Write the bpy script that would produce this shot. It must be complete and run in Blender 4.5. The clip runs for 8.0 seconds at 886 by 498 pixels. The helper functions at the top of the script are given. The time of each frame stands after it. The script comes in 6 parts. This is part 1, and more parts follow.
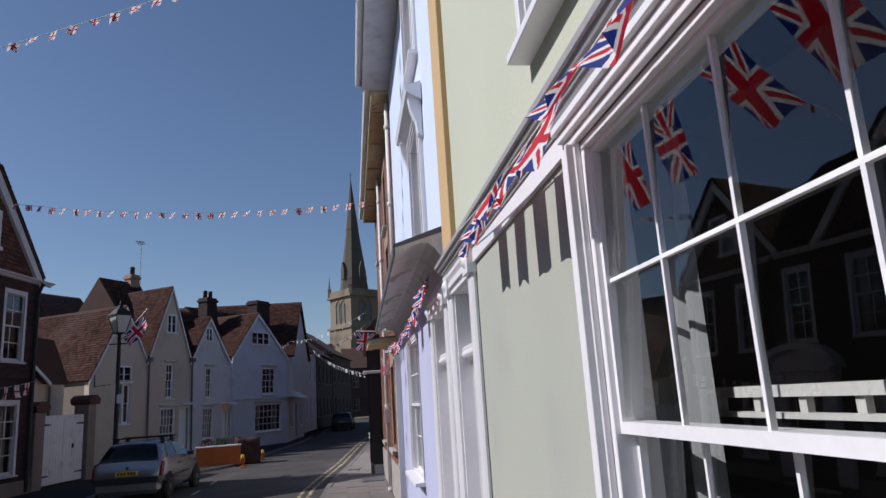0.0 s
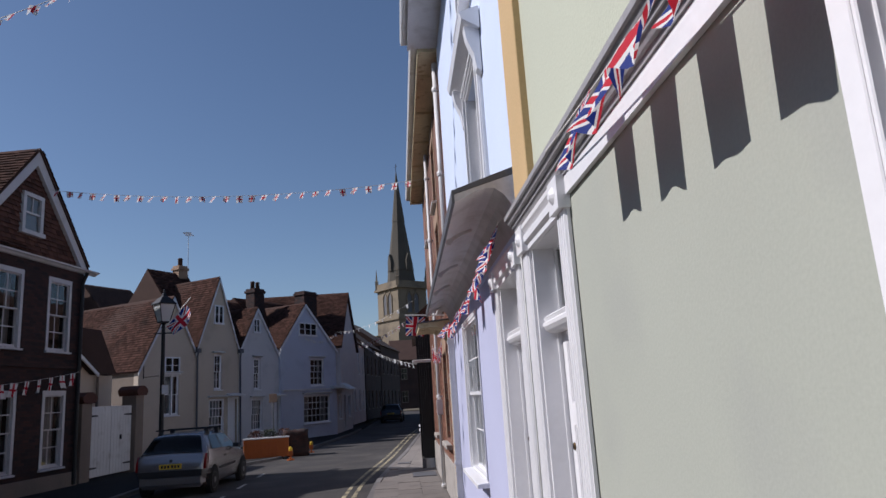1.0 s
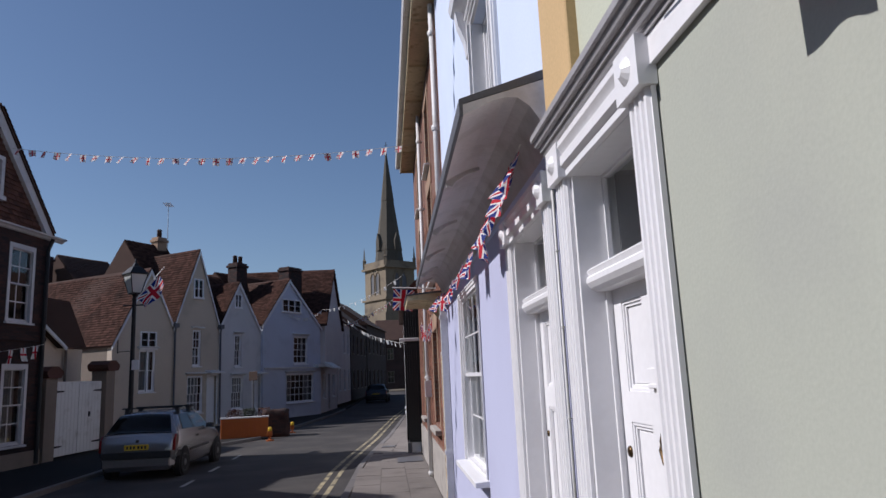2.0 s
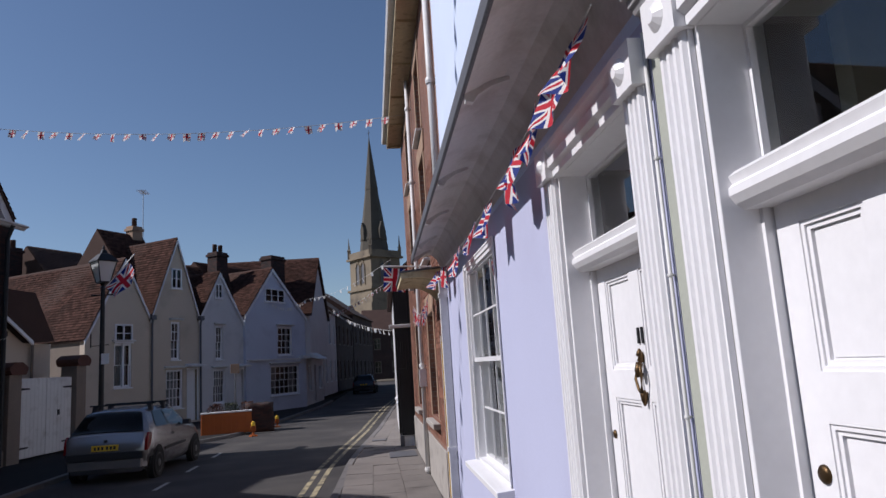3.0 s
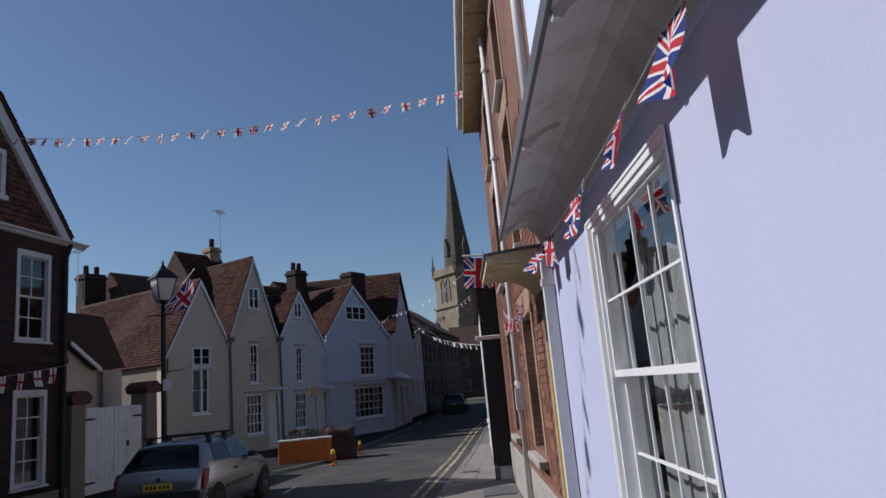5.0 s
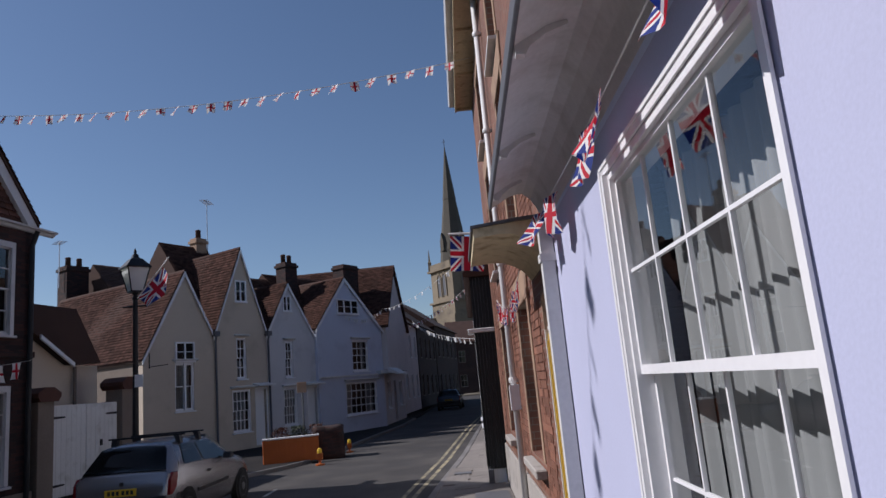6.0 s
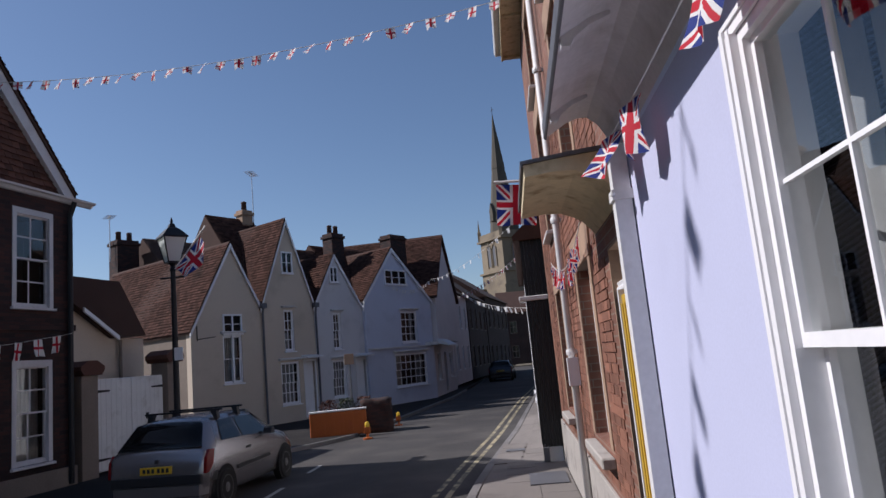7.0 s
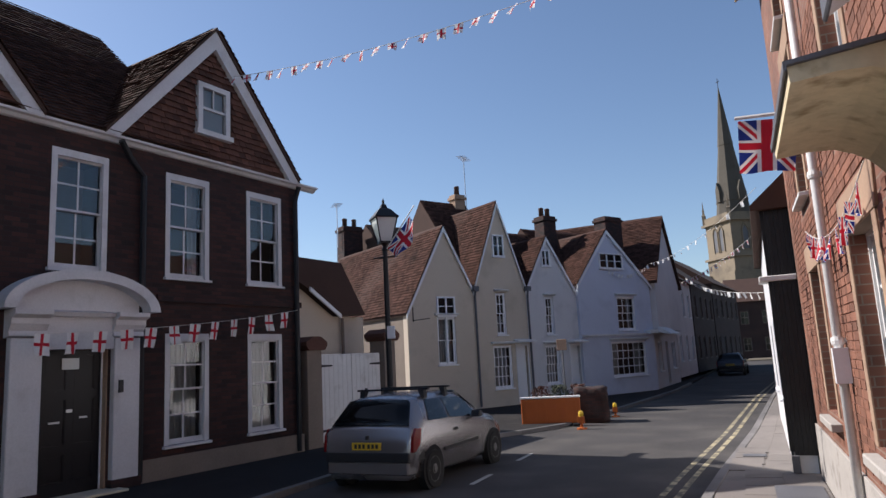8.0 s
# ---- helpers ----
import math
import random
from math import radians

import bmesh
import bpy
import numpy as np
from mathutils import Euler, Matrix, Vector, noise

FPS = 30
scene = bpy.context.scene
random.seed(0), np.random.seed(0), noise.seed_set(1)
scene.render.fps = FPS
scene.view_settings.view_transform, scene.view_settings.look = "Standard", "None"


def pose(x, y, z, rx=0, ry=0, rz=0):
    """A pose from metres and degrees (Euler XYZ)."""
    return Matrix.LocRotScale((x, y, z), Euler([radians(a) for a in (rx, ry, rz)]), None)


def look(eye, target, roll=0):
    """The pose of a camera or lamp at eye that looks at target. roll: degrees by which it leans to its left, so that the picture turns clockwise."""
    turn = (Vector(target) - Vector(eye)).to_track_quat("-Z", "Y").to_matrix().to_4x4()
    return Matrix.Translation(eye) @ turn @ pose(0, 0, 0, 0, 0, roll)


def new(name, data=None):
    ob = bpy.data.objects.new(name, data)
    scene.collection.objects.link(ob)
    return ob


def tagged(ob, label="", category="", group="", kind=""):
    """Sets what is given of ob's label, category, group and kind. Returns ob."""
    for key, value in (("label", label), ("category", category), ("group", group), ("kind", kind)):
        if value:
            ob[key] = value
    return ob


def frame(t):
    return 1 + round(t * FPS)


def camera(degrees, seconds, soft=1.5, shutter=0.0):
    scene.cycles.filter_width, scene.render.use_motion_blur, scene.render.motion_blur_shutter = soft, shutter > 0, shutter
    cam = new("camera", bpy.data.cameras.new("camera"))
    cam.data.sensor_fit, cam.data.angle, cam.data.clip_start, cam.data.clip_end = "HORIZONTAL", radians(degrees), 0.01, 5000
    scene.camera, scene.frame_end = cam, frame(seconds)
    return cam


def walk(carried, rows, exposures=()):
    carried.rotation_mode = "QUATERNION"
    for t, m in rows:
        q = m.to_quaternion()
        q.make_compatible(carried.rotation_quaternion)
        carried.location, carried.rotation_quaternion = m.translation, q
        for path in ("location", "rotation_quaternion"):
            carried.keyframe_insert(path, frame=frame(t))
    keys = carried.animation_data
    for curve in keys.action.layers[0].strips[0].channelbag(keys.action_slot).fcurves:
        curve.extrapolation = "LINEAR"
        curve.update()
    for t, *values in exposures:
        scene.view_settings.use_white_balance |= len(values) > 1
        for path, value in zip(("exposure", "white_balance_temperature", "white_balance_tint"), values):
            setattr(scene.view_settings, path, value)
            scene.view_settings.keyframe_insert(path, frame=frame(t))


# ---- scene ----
cam = camera(65.8, 8.0)
PATH = [
    (0, (0.268, -0.407, 1.704), (0.545, 1.527, 2.13), -3.6),
    (0.5, (0.203, 0.155, 1.697), (0.523, 2.085, 2.113), -3.6),
    (0.6, (0.199, 0.271, 1.691), (0.492, 2.207, 2.101), -2.4),
    (1, (0.247, 0.748, 1.666), (0.39, 2.699, 2.079), -3.6),
    (1.5, (0.274, 1.331, 1.673), (0.356, 3.292, 2.058), -2.9),
    (1.7, (0.267, 1.574, 1.672), (0.446, 3.534, 2.028), -2.4),
    (2.8, (0.205, 2.83, 1.644), (0.357, 4.788, 2.018), -3.3),
    (3, (0.186, 3.081, 1.643), (0.404, 5.042, 1.97), -3.7),
    (3.5, (0.223, 3.729, 1.661), (0.476, 5.668, 2.082), -4.1),
    (4, (0.224, 4.346, 1.653), (0.433, 6.297, 2.041), -2.7),
    (4.5, (0.211, 4.889, 1.667), (0.357, 6.848, 2.04), -5.5),
    (5, (0.273, 5.43, 1.662), (0.25, 7.391, 2.056), -5.2),
    (5.2, (0.288, 5.642, 1.656), (0.245, 7.61, 2.01), -5.2),
    (6.3, (0.406, 6.735, 1.675), (0.396, 8.698, 2.061), -5.2),
    (6.5, (0.412, 6.939, 1.671), (0.351, 8.907, 2.026), -5.8),
    (7, (0.392, 7.422, 1.689), (0.223, 9.39, 2.001), -5.4),
    (7.5, (0.375, 7.923, 1.662), (-0.104, 9.838, 1.98), -4.1),
    (8, (0.273, 8.291, 1.633), (-0.497, 10.108, 1.954), -3.1),
]
EXPOSURE = [(0.0, 0.03, 6100, 15), (3.5, 0.0, 6100, 15), (5.0, -0.05, 6050, 11), (6.5, 0.1, 6100, 16), (7.0, 0.20, 6100, 15), (7.5, 0.33, 6200, 14), (8.0, 0.72, 6400, 13)]
walk(cam, [(t, look(eye, target, roll)) for t, eye, target, roll in PATH], EXPOSURE)

# ---- world, sun ----
SUN_EL, SUN_AZ = 40.9, -90.0          # the sun stands over the houses on the -x side
world = bpy.data.worlds.new("world")
scene.world = world
world.use_nodes = True
wn = world.node_tree.nodes
sky = wn.new("ShaderNodeTexSky")
sky.sky_type, sky.sun_disc = "NISHITA", False
sky.sun_elevation, sky.sun_rotation = radians(SUN_EL), radians(SUN_AZ)
sky.air_density, sky.dust_density, sky.ozone_density = 1.0, 0.5, 2.8
world.node_tree.links.new(sky.outputs[0], wn["Background"].inputs[0])
wn["Background"].inputs[1].default_value = 0.080
sun_data = bpy.data.lights.new("sun", "SUN")
sun_data.energy, sun_data.angle, sun_data.color = 4.4, radians(0.53), (1.0, 0.95, 0.89)
sun = new("sun", sun_data)
e = radians(SUN_EL)
sun.matrix_world = look((-30 * math.cos(e), 0, 30 * math.sin(e)), (0, 0, 0))


# ---- materials ----
def material(name, color, rough=0.7, metal=0.0, var=0.12, fine=60.0, coarse=1.2, bump=0.15, spec=0.4, island=0.0, rand=0.0, stain=None, stain_at=(0.55, 0.75)):
    """A surface with grain at two scales, an optional stain colour, and piece-by-piece variation."""
    m = bpy.data.materials.new(name)
    m.use_nodes = True
    nt = m.node_tree
    N, L = nt.nodes, nt.links
    b = N["Principled BSDF"]
    b.inputs["Roughness"].default_value, b.inputs["Metallic"].default_value = rough, metal
    b.inputs["Specular IOR Level"].default_value = spec
    geo = N.new("ShaderNodeNewGeometry")
    n1, n2 = N.new("ShaderNodeTexNoise"), N.new("ShaderNodeTexNoise")
    for n, sc, det in ((n1, coarse, 5), (n2, fine, 4)):
        n.inputs["Scale"].default_value, n.inputs["Detail"].default_value = sc, det
        L.new(geo.outputs["Position"], n.inputs["Vector"])
    add = N.new("ShaderNodeMath")
    add.operation = "ADD"
    L.new(n1.outputs["Fac"], add.inputs[0])
    L.new(n2.outputs["Fac"], add.inputs[1])
    mr = N.new("ShaderNodeMapRange")
    mr.inputs["From Min"].default_value, mr.inputs["From Max"].default_value = 0.6, 1.4
    mr.inputs["To Min"].default_value, mr.inputs["To Max"].default_value = 1 - var, 1 + var
    L.new(add.outputs[0], mr.inputs["Value"])
    fac = mr.outputs[0]
    for src, amount in ((geo.outputs["Random Per Island"], island), (None, rand)):
        if amount:
            if src is None:
                src = N.new("ShaderNodeObjectInfo").outputs["Random"]
            r = N.new("ShaderNodeMapRange")
            r.inputs["To Min"].default_value, r.inputs["To Max"].default_value = 1 - amount, 1 + amount
            L.new(src, r.inputs["Value"])
            mu = N.new("ShaderNodeMath")
            mu.operation = "MULTIPLY"
            L.new(fac, mu.inputs[0])
            L.new(r.outputs[0], mu.inputs[1])
            fac = mu.outputs[0]
    base = N.new("ShaderNodeRGB")
    base.outputs[0].default_value = (*color, 1)
    col = base.outputs[0]
    if stain:
        n3 = N.new("ShaderNodeTexNoise")
        n3.inputs["Scale"].default_value, n3.inputs["Detail"].default_value = coarse * 1.7, 8
        L.new(geo.outputs["Position"], n3.inputs["Vector"])
        ramp = N.new("ShaderNodeMapRange")
        ramp.inputs["From Min"].default_value, ramp.inputs["From Max"].default_value = stain_at
        L.new(n3.outputs["Fac"], ramp.inputs["Value"])
        mix = N.new("ShaderNodeMix")
        mix.data_type = "RGBA"
        L.new(ramp.outputs[0], mix.inputs[0])
        L.new(col, mix.inputs[6])
        mix.inputs[7].default_value = (*stain, 1)
        col = mix.outputs[2]
    sc = N.new("ShaderNodeVectorMath")
    sc.operation = "SCALE"
    L.new(col, sc.inputs[0])
    L.new(fac, sc.inputs["Scale"])
    L.new(sc.outputs[0], b.inputs["Base Color"])
    if bump:
        bp = N.new("ShaderNodeBump")
        bp.inputs["Strength"].default_value, bp.inputs["Distance"].default_value = bump, 0.01
        L.new(n2.outputs["Fac"], bp.inputs["Height"])
        L.new(bp.outputs[0], b.inputs["Normal"])
    return m


def brick_material(name, c1, c2, mortar, width=0.225, height=0.075, plane="x"):
    """Coursed brickwork for walls that stay far off. plane: the object axis along the wall."""
    m = bpy.data.materials.new(name)
    m.use_nodes = True
    nt = m.node_tree
    N, L = nt.nodes, nt.links
    b = N["Principled BSDF"]
    b.inputs["Roughness"].default_value = 0.85
    tc = N.new("ShaderNodeTexCoord")
    sep, com = N.new("ShaderNodeSeparateXYZ"), N.new("ShaderNodeCombineXYZ")
    L.new(tc.outputs["Object"], sep.inputs[0])
    ad = N.new("ShaderNodeMath")
    L.new(sep.outputs["X"], ad.inputs[0])
    L.new(sep.outputs["Y"], ad.inputs[1])
    L.new(ad.outputs[0], com.inputs["X"])
    L.new(sep.outputs["Z"], com.inputs["Y"])
    br = N.new("ShaderNodeTexBrick")
    br.inputs["Scale"].default_value = 1.0
    br.inputs["Brick Width"].default_value, br.inputs["Row Height"].default_value = width, height
    br.inputs["Mortar Size"].default_value = 0.006
    br.inputs["Color1"].default_value, br.inputs["Color2"].default_value = (*c1, 1), (*c2, 1)
    br.inputs["Mortar"].default_value = (*mortar, 1)
    L.new(com.outputs[0], br.inputs["Vector"])
    n = N.new("ShaderNodeTexNoise")
    n.inputs["Scale"].default_value, n.inputs["Detail"].default_value = 0.9, 6
    L.new(tc.outputs["Object"], n.inputs["Vector"])
    mr = N.new("ShaderNodeMapRange")
    mr.inputs["From Min"].default_value, mr.inputs["From Max"].default_value = 0.3, 0.7
    mr.inputs["To Min"].default_value, mr.inputs["To Max"].default_value = 0.65, 1.3
    L.new(n.outputs["Fac"], mr.inputs["Value"])
    sc = N.new("ShaderNodeVectorMath")
    sc.operation = "SCALE"
    L.new(br.outputs["Color"], sc.inputs[0])
    L.new(mr.outputs[0], sc.inputs["Scale"])
    L.new(sc.outputs[0], b.inputs["Base Color"])
    bp = N.new("ShaderNodeBump")
    bp.inputs["Strength"].default_value, bp.inputs["Distance"].default_value = 0.6, 0.006
    bp.invert = True
    L.new(br.outputs["Fac"], bp.inputs["Height"])
    L.new(bp.outputs[0], b.inputs["Normal"])
    return m


def glass_material(name, tint=(0.9, 0.95, 0.95)):
    m = bpy.data.materials.new(name)
    m.use_nodes = True
    nt = m.node_tree
    N, L = nt.nodes, nt.links
    N.remove(N["Principled BSDF"])
    tr, gl, mix, fr = (N.new(k) for k in ("ShaderNodeBsdfTransparent", "ShaderNodeBsdfGlossy", "ShaderNodeMixShader", "ShaderNodeFresnel"))
    tr.inputs[0].default_value = (*tint, 1)
    gl.inputs["Roughness"].default_value = 0.0
    gl.inputs["Color"].default_value = (1, 1, 1, 1)
    fr.inputs["IOR"].default_value = 1.75
    L.new(fr.outputs[0], mix.inputs[0])
    L.new(tr.outputs[0], mix.inputs[1])
    L.new(gl.outputs[0], mix.inputs[2])
    L.new(mix.outputs[0], N["Material Output"].inputs["Surface"])
    return m


def flag_material(name, kind):
    """Printed cloth, drawn from the flag's own UV: 'union' or 'cross'."""
    m = bpy.data.materials.new(name)
    m.use_nodes = True
    nt = m.node_tree
    N, L = nt.nodes, nt.links
    b = N["Principled BSDF"]
    b.inputs["Roughness"].default_value = 0.8
    uv = N.new("ShaderNodeUVMap")
    sep = N.new("ShaderNodeSeparateXYZ")
    L.new(uv.outputs[0], sep.inputs[0])
    U, W = sep.outputs["X"], sep.outputs["Y"]

    def op(kind_, a, c):
        n = N.new("ShaderNodeMath")
        n.operation = kind_
        for i, v in enumerate((a, c)):
            if v is None:
                continue
            if isinstance(v, (int, float)):
                n.inputs[i].default_value = v
            else:
                L.new(v, n.inputs[i])
        return n.outputs[0]

    du, dw = op("ABSOLUTE", op("SUBTRACT", U, 0.5), None), op("ABSOLUTE", op("SUBTRACT", W, 0.5), None)
    blue, white, red = (0.012, 0.03, 0.2), (0.75, 0.73, 0.72), (0.5, 0.012, 0.03)
    if kind == "union":
        diag = op("ABSOLUTE", op("SUBTRACT", du, dw), None)
        layers = [(blue, None), (white, op("LESS_THAN", diag, 0.12)), (red, op("LESS_THAN", diag, 0.045)),
                  (white, op("LESS_THAN", du, 0.115)), (white, op("LESS_THAN", dw, 0.17)),
                  (red, op("LESS_THAN", du, 0.065)), (red, op("LESS_THAN", dw, 0.1))]
    else:
        layers = [(white, None), (red, op("LESS_THAN", du, 0.075)), (red, op("LESS_THAN", dw, 0.11))]
    col = None
    for c, f in layers:
        if f is None:
            rgb = N.new("ShaderNodeRGB")
            rgb.outputs[0].default_value = (*c, 1)
            col = rgb.outputs[0]
        else:
            mix = N.new("ShaderNodeMix")
            mix.data_type = "RGBA"
            L.new(f, mix.inputs[0])
            L.new(col, mix.inputs[6])
            mix.inputs[7].default_value = (*c, 1)
            col = mix.outputs[2]
    L.new(col, b.inputs["Base Color"])
    tl = N.new("ShaderNodeBsdfTranslucent")
    L.new(col, tl.inputs[0])
    ms = N.new("ShaderNodeMixShader")
    ms.inputs[0].default_value = 0.3
    L.new(b.outputs[0], ms.inputs[1])
    L.new(tl.outputs[0], ms.inputs[2])
    L.new(ms.outputs[0], N["Material Output"].inputs["Surface"])
    return m


M = {}
M["green"] = material("green_render", (0.39, 0.405, 0.345), 0.85, var=0.07, fine=90, coarse=0.8, bump=0.06, stain=(0.355, 0.365, 0.325))
M["cream_green"] = material("upper_green_render", (0.50, 0.52, 0.41), 0.85, var=0.07, fine=60, coarse=0.6)
M["lavender"] = material("lavender_render", (0.46, 0.475, 0.63), 0.85, var=0.06, fine=90, coarse=0.8, bump=0.05, stain=(0.43, 0.44, 0.59))
M["pale_blue"] = material("pale_blue_render", (0.60, 0.68, 0.84), 0.85, var=0.06)
M["buff"] = material("buff_stone_paint", (0.55, 0.38, 0.19), 0.85, var=0.1)
M["white"] = material("white_gloss_paint", (0.78, 0.77, 0.78), 0.32, var=0.05, fine=25, coarse=1.5, bump=0.06)
# white trim of the dark brick house, its shade lowered into the base colour
M["shaded_white"] = material("shade_dimmed_white_paint", (0.58, 0.56, 0.57), 0.6, var=0.1, fine=30, coarse=1.5, bump=0.08, stain=(0.48, 0.46, 0.46))
M["dirty_white"] = material("weathered_white_paint", (0.66, 0.65, 0.64), 0.5, var=0.1, fine=30, coarse=2, bump=0.1, stain=(0.5, 0.48, 0.46))
M["cove"] = material("grey_white_cove_paint", (0.58, 0.555, 0.55), 0.6, var=0.1, fine=40, coarse=2.5, bump=0.15, stain=(0.42, 0.39, 0.375), stain_at=(0.5, 0.75))
M["lead"] = material("lead_sheet", (0.12, 0.12, 0.13), 0.6, 0.2, var=0.2)
M["cornice"] = material("cornice_grey_paint", (0.34, 0.33, 0.34), 0.6, var=0.12, fine=40, coarse=3)
M["black"] = material("black_gloss_paint", (0.006, 0.006, 0.008), 0.4, var=0.2)
M["iron"] = material("black_iron", (0.015, 0.015, 0.017), 0.5, 0.2, var=0.2)
M["brass"] = material("aged_brass", (0.10, 0.062, 0.03), 0.42, 0.9, var=0.25, fine=120)
M["steel"] = material("letterbox_steel", (0.6, 0.6, 0.62), 0.3, 0.6)
M["brick_red"] = material("orange_red_brick", (0.225, 0.098, 0.062), 0.9, var=0.2, fine=70, coarse=5, bump=0.5, island=0.3, rand=0.3)
M["brick_wall"] = brick_material("red_brickwork", (0.225, 0.095, 0.06), (0.17, 0.07, 0.046), (0.22, 0.165, 0.125))
M["mortar"] = material("lime_mortar", (0.29, 0.225, 0.175), 0.95, var=0.15, bump=0.4)
# dark red brick, lowered further so the colour carries part of the front's shade
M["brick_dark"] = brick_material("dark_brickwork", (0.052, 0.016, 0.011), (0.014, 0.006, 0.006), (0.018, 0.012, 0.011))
M["tile"] = material("clay_roof_tile", (0.058, 0.029, 0.022), 0.95, var=0.25, fine=20, coarse=0.9, bump=0.3, spec=0.1, island=0.38, stain=(0.036, 0.021, 0.017))
M["tile_dark"] = material("hung_clay_tile", (0.11, 0.048, 0.034), 0.9, var=0.2, fine=20, coarse=0.9, bump=0.3, island=0.4)
M["roof_base"] = material("roof_underlay", (0.06, 0.032, 0.024), 0.95, var=0.2)
M["stone"] = material("grey_limestone", (0.21, 0.17, 0.12), 0.9, var=0.2, fine=6, coarse=0.25, bump=0.3, stain=(0.11, 0.09, 0.07))
M["spire_stone"] = material("dark_spire_stone", (0.085, 0.075, 0.06), 0.9, var=0.2, fine=6, coarse=0.25, bump=0.3, stain=(0.07, 0.062, 0.05))
M["sandstone"] = material("pale_dressed_stone", (0.52, 0.44, 0.33), 0.85, var=0.12, fine=40, coarse=2)
M["sill_stone"] = material("grey_sill_stone", (0.36, 0.33, 0.30), 0.85, var=0.15, fine=40, coarse=3, stain=(0.2, 0.18, 0.16))
M["dressing"] = material("brown_window_stone", (0.33, 0.22, 0.15), 0.9, var=0.18, fine=40, coarse=2, stain=(0.22, 0.14, 0.10))
M["plinth"] = material("buff_plinth_render", (0.20, 0.16, 0.13), 0.9, var=0.15, fine=30, coarse=2)
M["beige"] = material("beige_limewash", (0.555, 0.465, 0.37), 0.9, var=0.07, fine=30, coarse=0.7, stain=(0.47, 0.395, 0.312))
M["grey_white"] = material("pale_grey_limewash", (0.62, 0.60, 0.605), 0.9, var=0.06, fine=30, coarse=0.7, stain=(0.48, 0.47, 0.475))
M["house_blue"] = material("powder_blue_limewash", (0.56, 0.585, 0.68), 0.9, var=0.06, fine=30, coarse=0.7, stain=(0.48, 0.50, 0.59))
M["pink_white"] = material("warm_white_render", (0.62, 0.56, 0.54), 0.9, var=0.1, coarse=1.0)
M["asphalt"] = material("asphalt", (0.058, 0.054, 0.053), 0.9, var=0.25, fine=120, coarse=0.5, bump=0.4, spec=0.2, stain=(0.085, 0.078, 0.072), stain_at=(0.45, 0.7))
M["slab"] = material("concrete_paving", (0.175, 0.155, 0.14), 0.85, var=0.15, fine=80, coarse=1.2, bump=0.3, rand=0.09, stain=(0.12, 0.105, 0.095))
# left footway: asphalt colour dropped below the road's to deepen the house shadow
M["footway"] = material("shade_darkened_footway", (0.024, 0.022, 0.022), 0.9, var=0.25, fine=110, coarse=0.6, bump=0.4, spec=0.15, stain=(0.036, 0.032, 0.03))
M["kerb"] = material("granite_kerb", (0.15, 0.14, 0.135), 0.8, var=0.2, fine=90, coarse=2, rand=0.15)
M["earth"] = material("earth", (0.12, 0.10, 0.07), 1.0, var=0.2)
M["yellow_line"] = material("worn_yellow_marking", (0.40, 0.34, 0.21), 0.8, var=0.2, fine=50, coarse=3, stain=(0.10, 0.09, 0.07), stain_at=(0.42, 0.58))
M["white_line"] = material("worn_white_marking", (0.36, 0.355, 0.34), 0.8, var=0.2, stain=(0.15, 0.15, 0.14), stain_at=(0.5, 0.65))
M["mustard"] = material("mustard_paint", (0.48, 0.30, 0.03), 0.55, var=0.1)
M["hood"] = material("cream_hood_plaster", (0.60, 0.51, 0.33), 0.8, var=0.15, fine=20, coarse=4, stain=(0.30, 0.22, 0.12))
M["glass"] = glass_material("window_glass")
# lack of light indoors, put into the lining's colour
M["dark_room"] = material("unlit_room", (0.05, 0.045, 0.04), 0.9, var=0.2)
M["curtain"] = material("white_net_curtain", (0.29, 0.29, 0.295), 0.9, var=0.08, fine=200, coarse=6)
M["shelf"] = material("interior_white_wood", (0.6, 0.58, 0.55), 0.6)
M["silver"] = material("silver_car_paint", (0.31, 0.295, 0.30), 0.25, 0.7, var=0.04, bump=0.0, spec=0.6)
M["dark_paint"] = material("dark_blue_car_paint", (0.02, 0.022, 0.035), 0.22, 0.3, var=0.05, bump=0.0, spec=0.6)
M["car_glass"] = material("tinted_car_glass", (0.008, 0.009, 0.011), 0.06, 0.0, var=0.05, bump=0.0, spec=0.35)
M["wheel_trim"] = material("dull_wheel_trim", (0.13, 0.125, 0.125), 0.5, 0.3, var=0.1)
M["rubber"] = material("tyre_rubber", (0.012, 0.012, 0.012), 0.85, var=0.2)
M["trim"] = material("grey_plastic_trim", (0.02, 0.02, 0.022), 0.6, var=0.1)
M["tail"] = material("red_lamp_lens", (0.17, 0.008, 0.01), 0.15, var=0.08, bump=0)
M["plate"] = material("yellow_plate", (0.65, 0.42, 0.03), 0.4, var=0.04, bump=0)
M["orange"] = material("orange_plastic", (0.36, 0.085, 0.012), 0.55, var=0.12, coarse=3, stain=(0.35, 0.08, 0.02))
M["soil_pot"] = material("terracotta", (0.22, 0.07, 0.04), 0.9, var=0.2)
M["leaf"] = material("shrub_leaf", (0.04, 0.05, 0.025), 0.7, var=0.25, island=0.4)
M["petal"] = material("red_petal", (0.4, 0.03, 0.05), 0.7, var=0.2, island=0.3)
M["lantern_glass"] = material("milky_lantern_glass", (0.55, 0.57, 0.56), 0.2, var=0.05, bump=0)
M["cord"] = material("bunting_cord", (0.6, 0.58, 0.55), 0.9)
M["union"] = flag_material("union_flag_cloth", "union")
M["cross"] = flag_material("red_cross_flag_cloth", "cross")
M["pennant"] = material("white_pennant_cloth", (0.72, 0.71, 0.7), 0.85, var=0.05)
